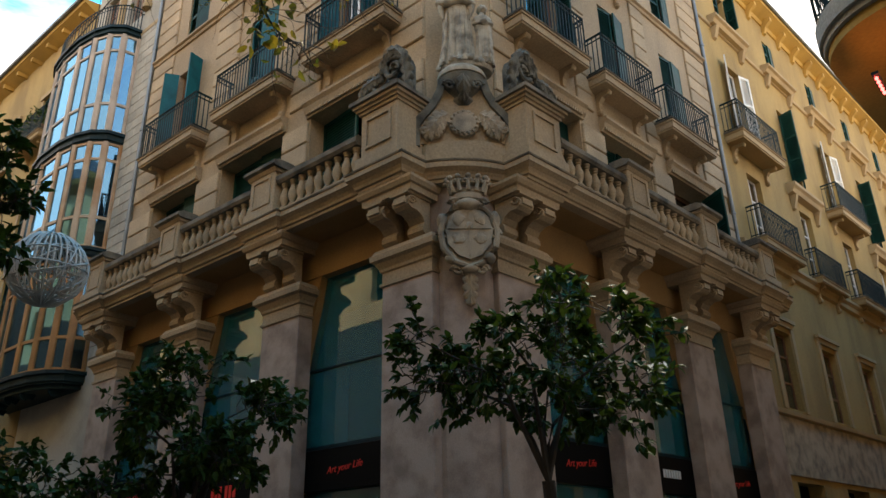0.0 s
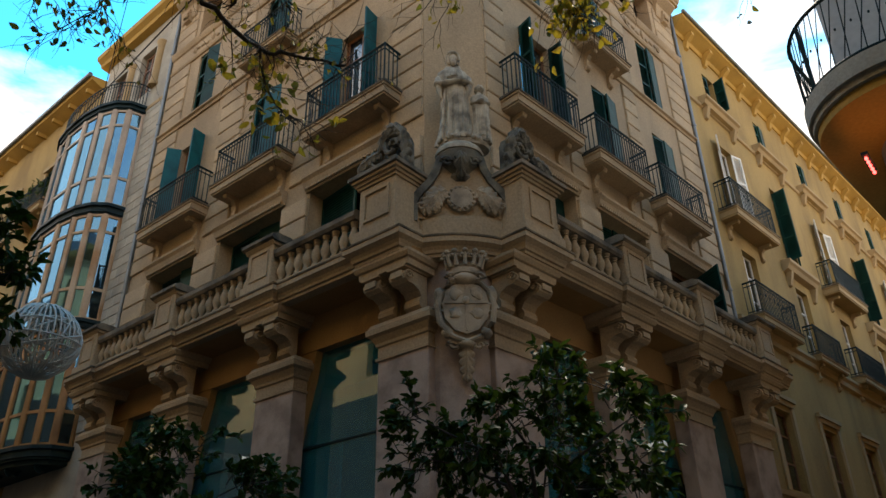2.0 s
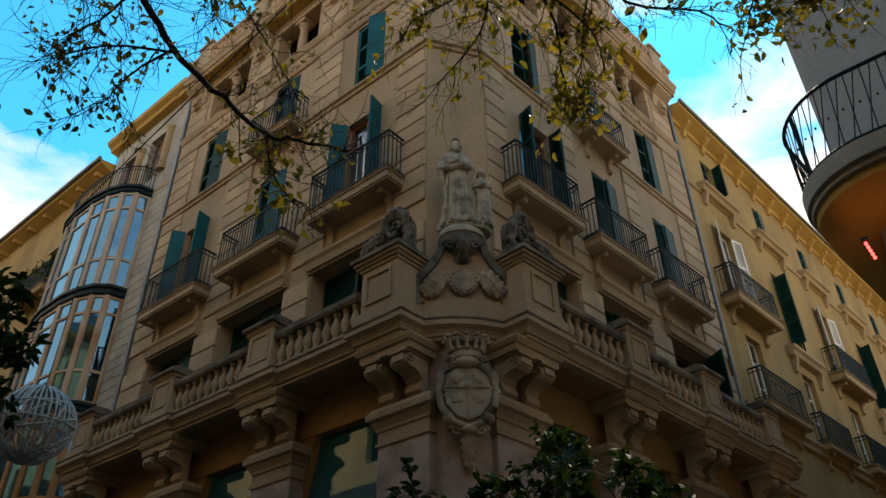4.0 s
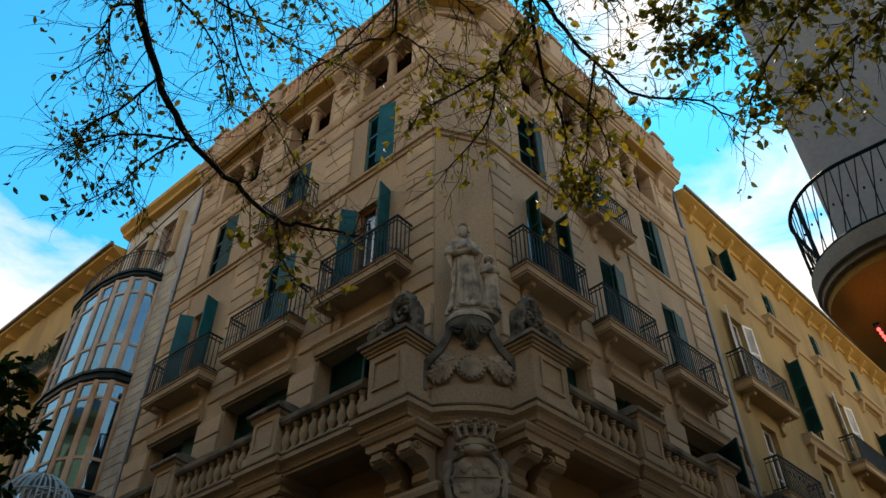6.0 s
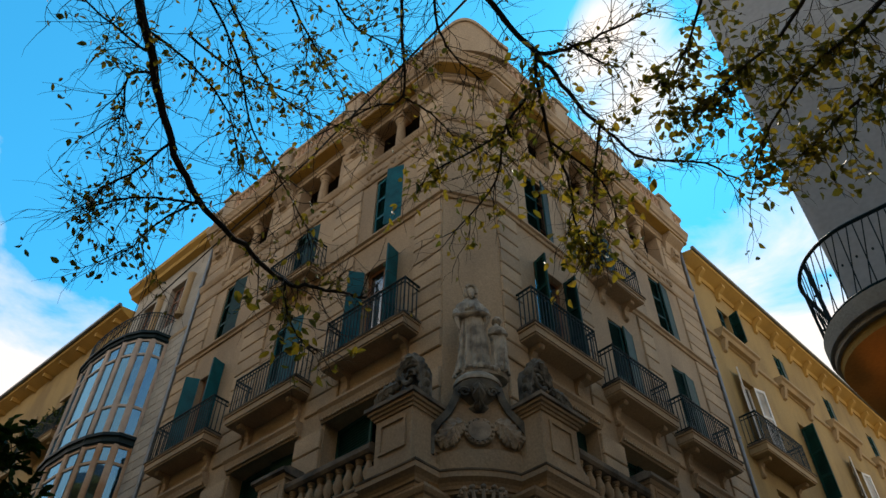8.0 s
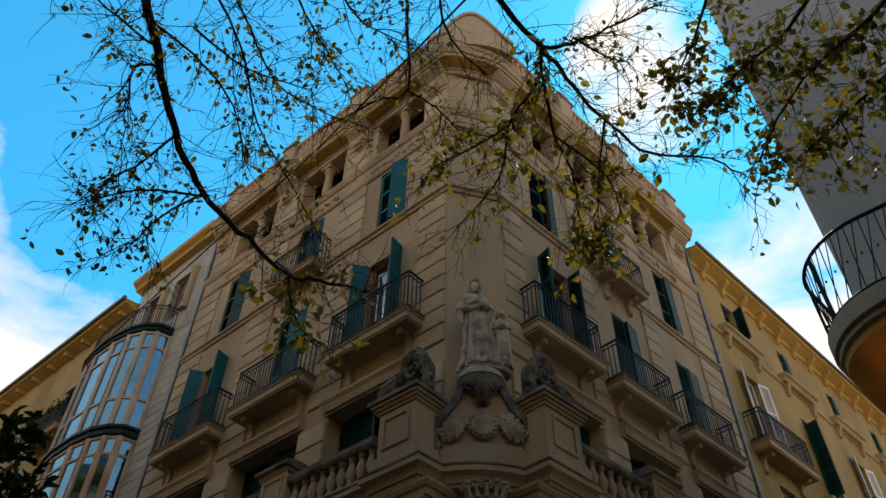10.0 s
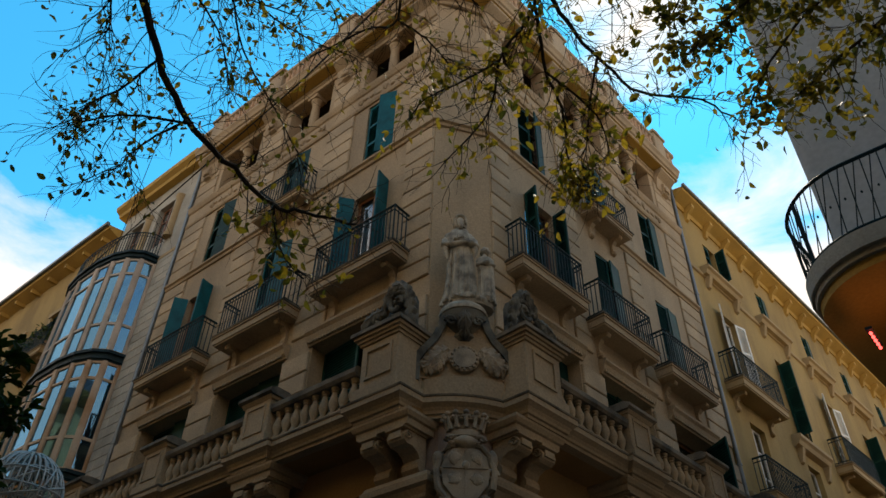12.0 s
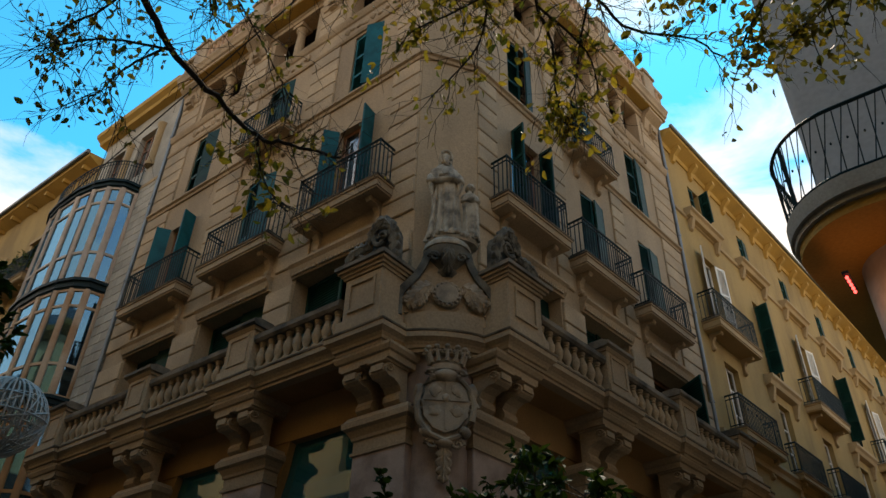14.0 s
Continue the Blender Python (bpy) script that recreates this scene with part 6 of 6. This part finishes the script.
limb.tube([(0, 0, 0), (0.05, 0.1, 1.5), (0.0, 0.1, 3.2), (0.1, 0.3, 5.0), (0.3, 0.9, 6.4)], [0.17, 0.15, 0.13, 0.11, 0.09], 10)
limb.tube([(0.3, 0.9, 6.4), (0.5, 2.1, 6.75), tuple(Vector(BOUGHS["A"][0]) - PB)], [0.07, 0.05, 0.036], 8)
limb.tube([(0.3, 0.9, 6.4), (1.5, 2.2, 7.3), tuple(Vector(BOUGHS["B"][0]) - PB)], [0.08, 0.055, 0.032], 8)
limb.tube([(1.5, 2.2, 7.3), (2.0, 3.0, 7.5), tuple(Vector(BOUGHS["C"][0]) - PB)], [0.03, 0.02, 0.012], 6)
limb.tube([(1.5, 2.2, 7.3), tuple(Vector(BOUGHS["C3"][0]) - PB)], [0.03, 0.012], 6)
limb.tube([(1.5, 2.2, 7.3), (3.4, 2.4, 6.9), tuple(Vector(BOUGHS["D2"][0]) - PB)], [0.05, 0.03, 0.014], 6)
limb.tube([(3.4, 2.4, 6.9), tuple(Vector(BOUGHS["D4"][0]) - PB)], [0.02, 0.012], 6)
limb.tube([(3.4, 2.4, 6.9), (4.8, 2.5, 6.2), tuple(Vector(BOUGHS["D"][0]) - PB)], [0.03, 0.02, 0.014], 6)
limb.tube([(4.8, 2.5, 6.2), tuple(Vector(BOUGHS["D3"][0]) - PB)], [0.02, 0.012], 6)
THICK = {"A": 0.033, "B": 0.03, "C": 0.014, "C3": 0.012, "B3": 0.014, "B4": 0.014, "B5": 0.01, "B2": 0.016, "D": 0.014, "D2": 0.014, "D3": 0.012, "D4": 0.012}
LEAFY = {"A2": 50, "A3": 60, "A4": 60, "A5": 50, "A6": 70, "A7": 60, "A8": 100, "A9": 90, "A": 80, "A10": 90, "A11": 110, "A12": 80, "A13": 60, "B": 40, "B2": 60, "B3": 130, "B4": 110, "B5": 50, "B6": 30, "C": 40, "C2": 14, "C3": 20, "D": 260, "D2": 240, "D3": 240, "D4": 150, "E": 70, "F": 40}
twig, bright, dull = Shape(), Shape(), Shape()
single = []


@lru_cache(None)
def one_leaf(k):
    sh = Shape()
    leaf_shape(sh, Vector((0, 0, 0)), Vector((1, 0, 0)), Vector((0, 0, 1)), 1.0, 0.46 + 0.06 * k, 0.07 * k)
    return plain_mesh(sh, "leaf", PLANELEAF)


rng = random.Random(42)


def smooth_path(pts, n):
    pts = [Vector(p) for p in pts]
    out = []
    for i in range(len(pts) - 1):
        p0, p1, p2, p3 = pts[max(i - 1, 0)], pts[i], pts[i + 1], pts[min(i + 2, len(pts) - 1)]
        for k in range(n):
            t = k / n
            out.append(0.5 * ((2 * p1) + (p2 - p0) * t + (2 * p0 - 5 * p1 + 4 * p2 - p3) * t * t + (3 * p1 - p0 - 3 * p2 + p3) * t ** 3))
    return out + [pts[-1]]


def grow_twig(p, d, length, r, depth):
    """A crooked twig; returns its points."""
    pts = [p]
    for k in range(5):
        d = (d + rvec(rng) * 0.38 + Vector((0, 0, -0.05))).normalized()
        pts.append(pts[-1] + d * length / 5)
    twig.tube([tuple(x) for x in pts], [r * (1 - 0.14 * k) for k in range(6)], 4)
    if depth:
        for k in (1, 2, 3, 4):
            if rng.random() < 0.75:
                grow_twig(pts[k], (d + rvec(rng) * 0.9).normalized(), length * rng.uniform(0.4, 0.7), r * 0.6, depth - 1)
    return pts


for name, pts in BOUGHS.items():
    r0 = THICK.get(name, 0.009)
    path = smooth_path([Vector(p) - PB for p in pts], 5)
    path = [p + rvec(rng) * r0 * 0.5 for p in path]
    limb.tube([tuple(p) for p in path], [r0 * (1 - (0.86 if name == "B" else 0.75) * (i / (len(path) - 1)) ** (0.55 if name == "B" else 1.0)) + 0.002 for i in range(len(path))], 7 if r0 > 0.02 else 5)
    ends = []
    for k in range(max(10, int(len(path) * 1.5))):
        i = rng.randrange(1, len(path))
        t = (path[i] - path[i - 1]).normalized()
        v = (t + rvec(rng) * 1.1).normalized()
        ends += grow_twig(path[i], v, rng.uniform(0.25, 0.6), 0.0042, 1)
    spots = ends + path[len(path) // 3:]
    golden = name in ("B3", "B4", "B5", "A5", "E", "F")
    for k in range(LEAFY.get(name, 10)):
        p = rng.choice(spots) + rvec(rng) * 0.06
        for j in range(rng.choice((1, 1, 2, 3))):
            q = p + rvec(rng) * 0.05
            d = (Vector((0, 0, -0.8)) + rvec(rng)).normalized()
            size = rng.uniform(0.055, 0.095) if golden else rng.uniform(0.045, 0.08) if name[0] == "D" else rng.uniform(0.03, 0.065)
            if name in ("B4", "B5", "E", "F") and len(single) < 280 and rng.random() < 0.5:
                single.append((q, d, size))
                continue
            leaf_shape(bright if golden and rng.random() < 0.8 else dull, q, d, rvec(rng), size, size * rng.uniform(0.45, 0.7), rng.uniform(0, 0.3))
for k, (q, d, size) in enumerate(single):
    part("leaf", one_leaf(k % 5), None, plane, m=Matrix.Translation(q) @ d.to_track_quat("X", "Z").to_matrix().to_4x4() @ pose(0, 0, 0, rng.uniform(-90, 90), 0, 0) @ Matrix.Scale(size, 4))
part("trunk", limb, BARK, plane, smooth=True)
tagged(part("twig_spray", twig, BARK, plane), kind="stuff")
tagged(part("yellow_leaves", plain_mesh(bright, "yellow_leaves", PLANELEAF), None, plane, "yellow-green autumn leaves"), kind="stuff")
tagged(part("green_leaves", plain_mesh(dull, "green_leaves", DARKLEAF), None, plane, "dull green leaves"), kind="stuff")

# ------------------------------------------------------------------ street decoration and cable
ball = thing("light_ball", (-4.62, 8.38, 5.0), "white wire ball of unlit festive light strings", "decoration")
wires = Shape()
rng = random.Random(9)
for k in range(44):
    ax = rvec(rng) if k > 20 else Vector((math.cos(k * math.pi / 21), math.sin(k * math.pi / 21), 0))
    a = ax.cross(Vector((0.1, 0.2, 1))).normalized()
    b = ax.cross(a)
    a0, a1 = (0, 2 * math.pi) if k <= 20 else (rng.uniform(0, 6), rng.uniform(7, 9))
    r = 0.44 * rng.uniform(0.95, 1.03)
    wires.tube([tuple((a * math.cos(a0 + (a1 - a0) * i / 26) + b * math.sin(a0 + (a1 - a0) * i / 26)) * r) for i in range(27)], 0.0125, 4)
tagged(part("wire_lattice", wires, WIREBALL, ball), kind="stuff")
inner = Shape()
for k in range(70):
    v = rvec(rng) * 0.42
    inner.tube([tuple(v), tuple(v * 0.93 + rvec(rng) * 0.05)], 0.012, 4)
tagged(part("bulb_cluster", inner, WIREBALL, ball), kind="stuff")
part("hanging_wire", Shape().tube([(0, 0, 0.43), (0, 0, 6.0)], 0.006, 4), CABLE, ball)
cab = new("overhead_cable", Shape().tube([(-10.28, 17.19, 14.83), (-6.6, 12.9, 13.6), (-2.55, 8.35, 12.54), (-1.0, 6.0, 11.2), (0.44, 3.7, 9.79), (2.4, 0.2, 7.8)], 0.016, 6).mesh("overhead_cable", CABLE))
tagged(cab, "thin black cable strung across the street", "cable")
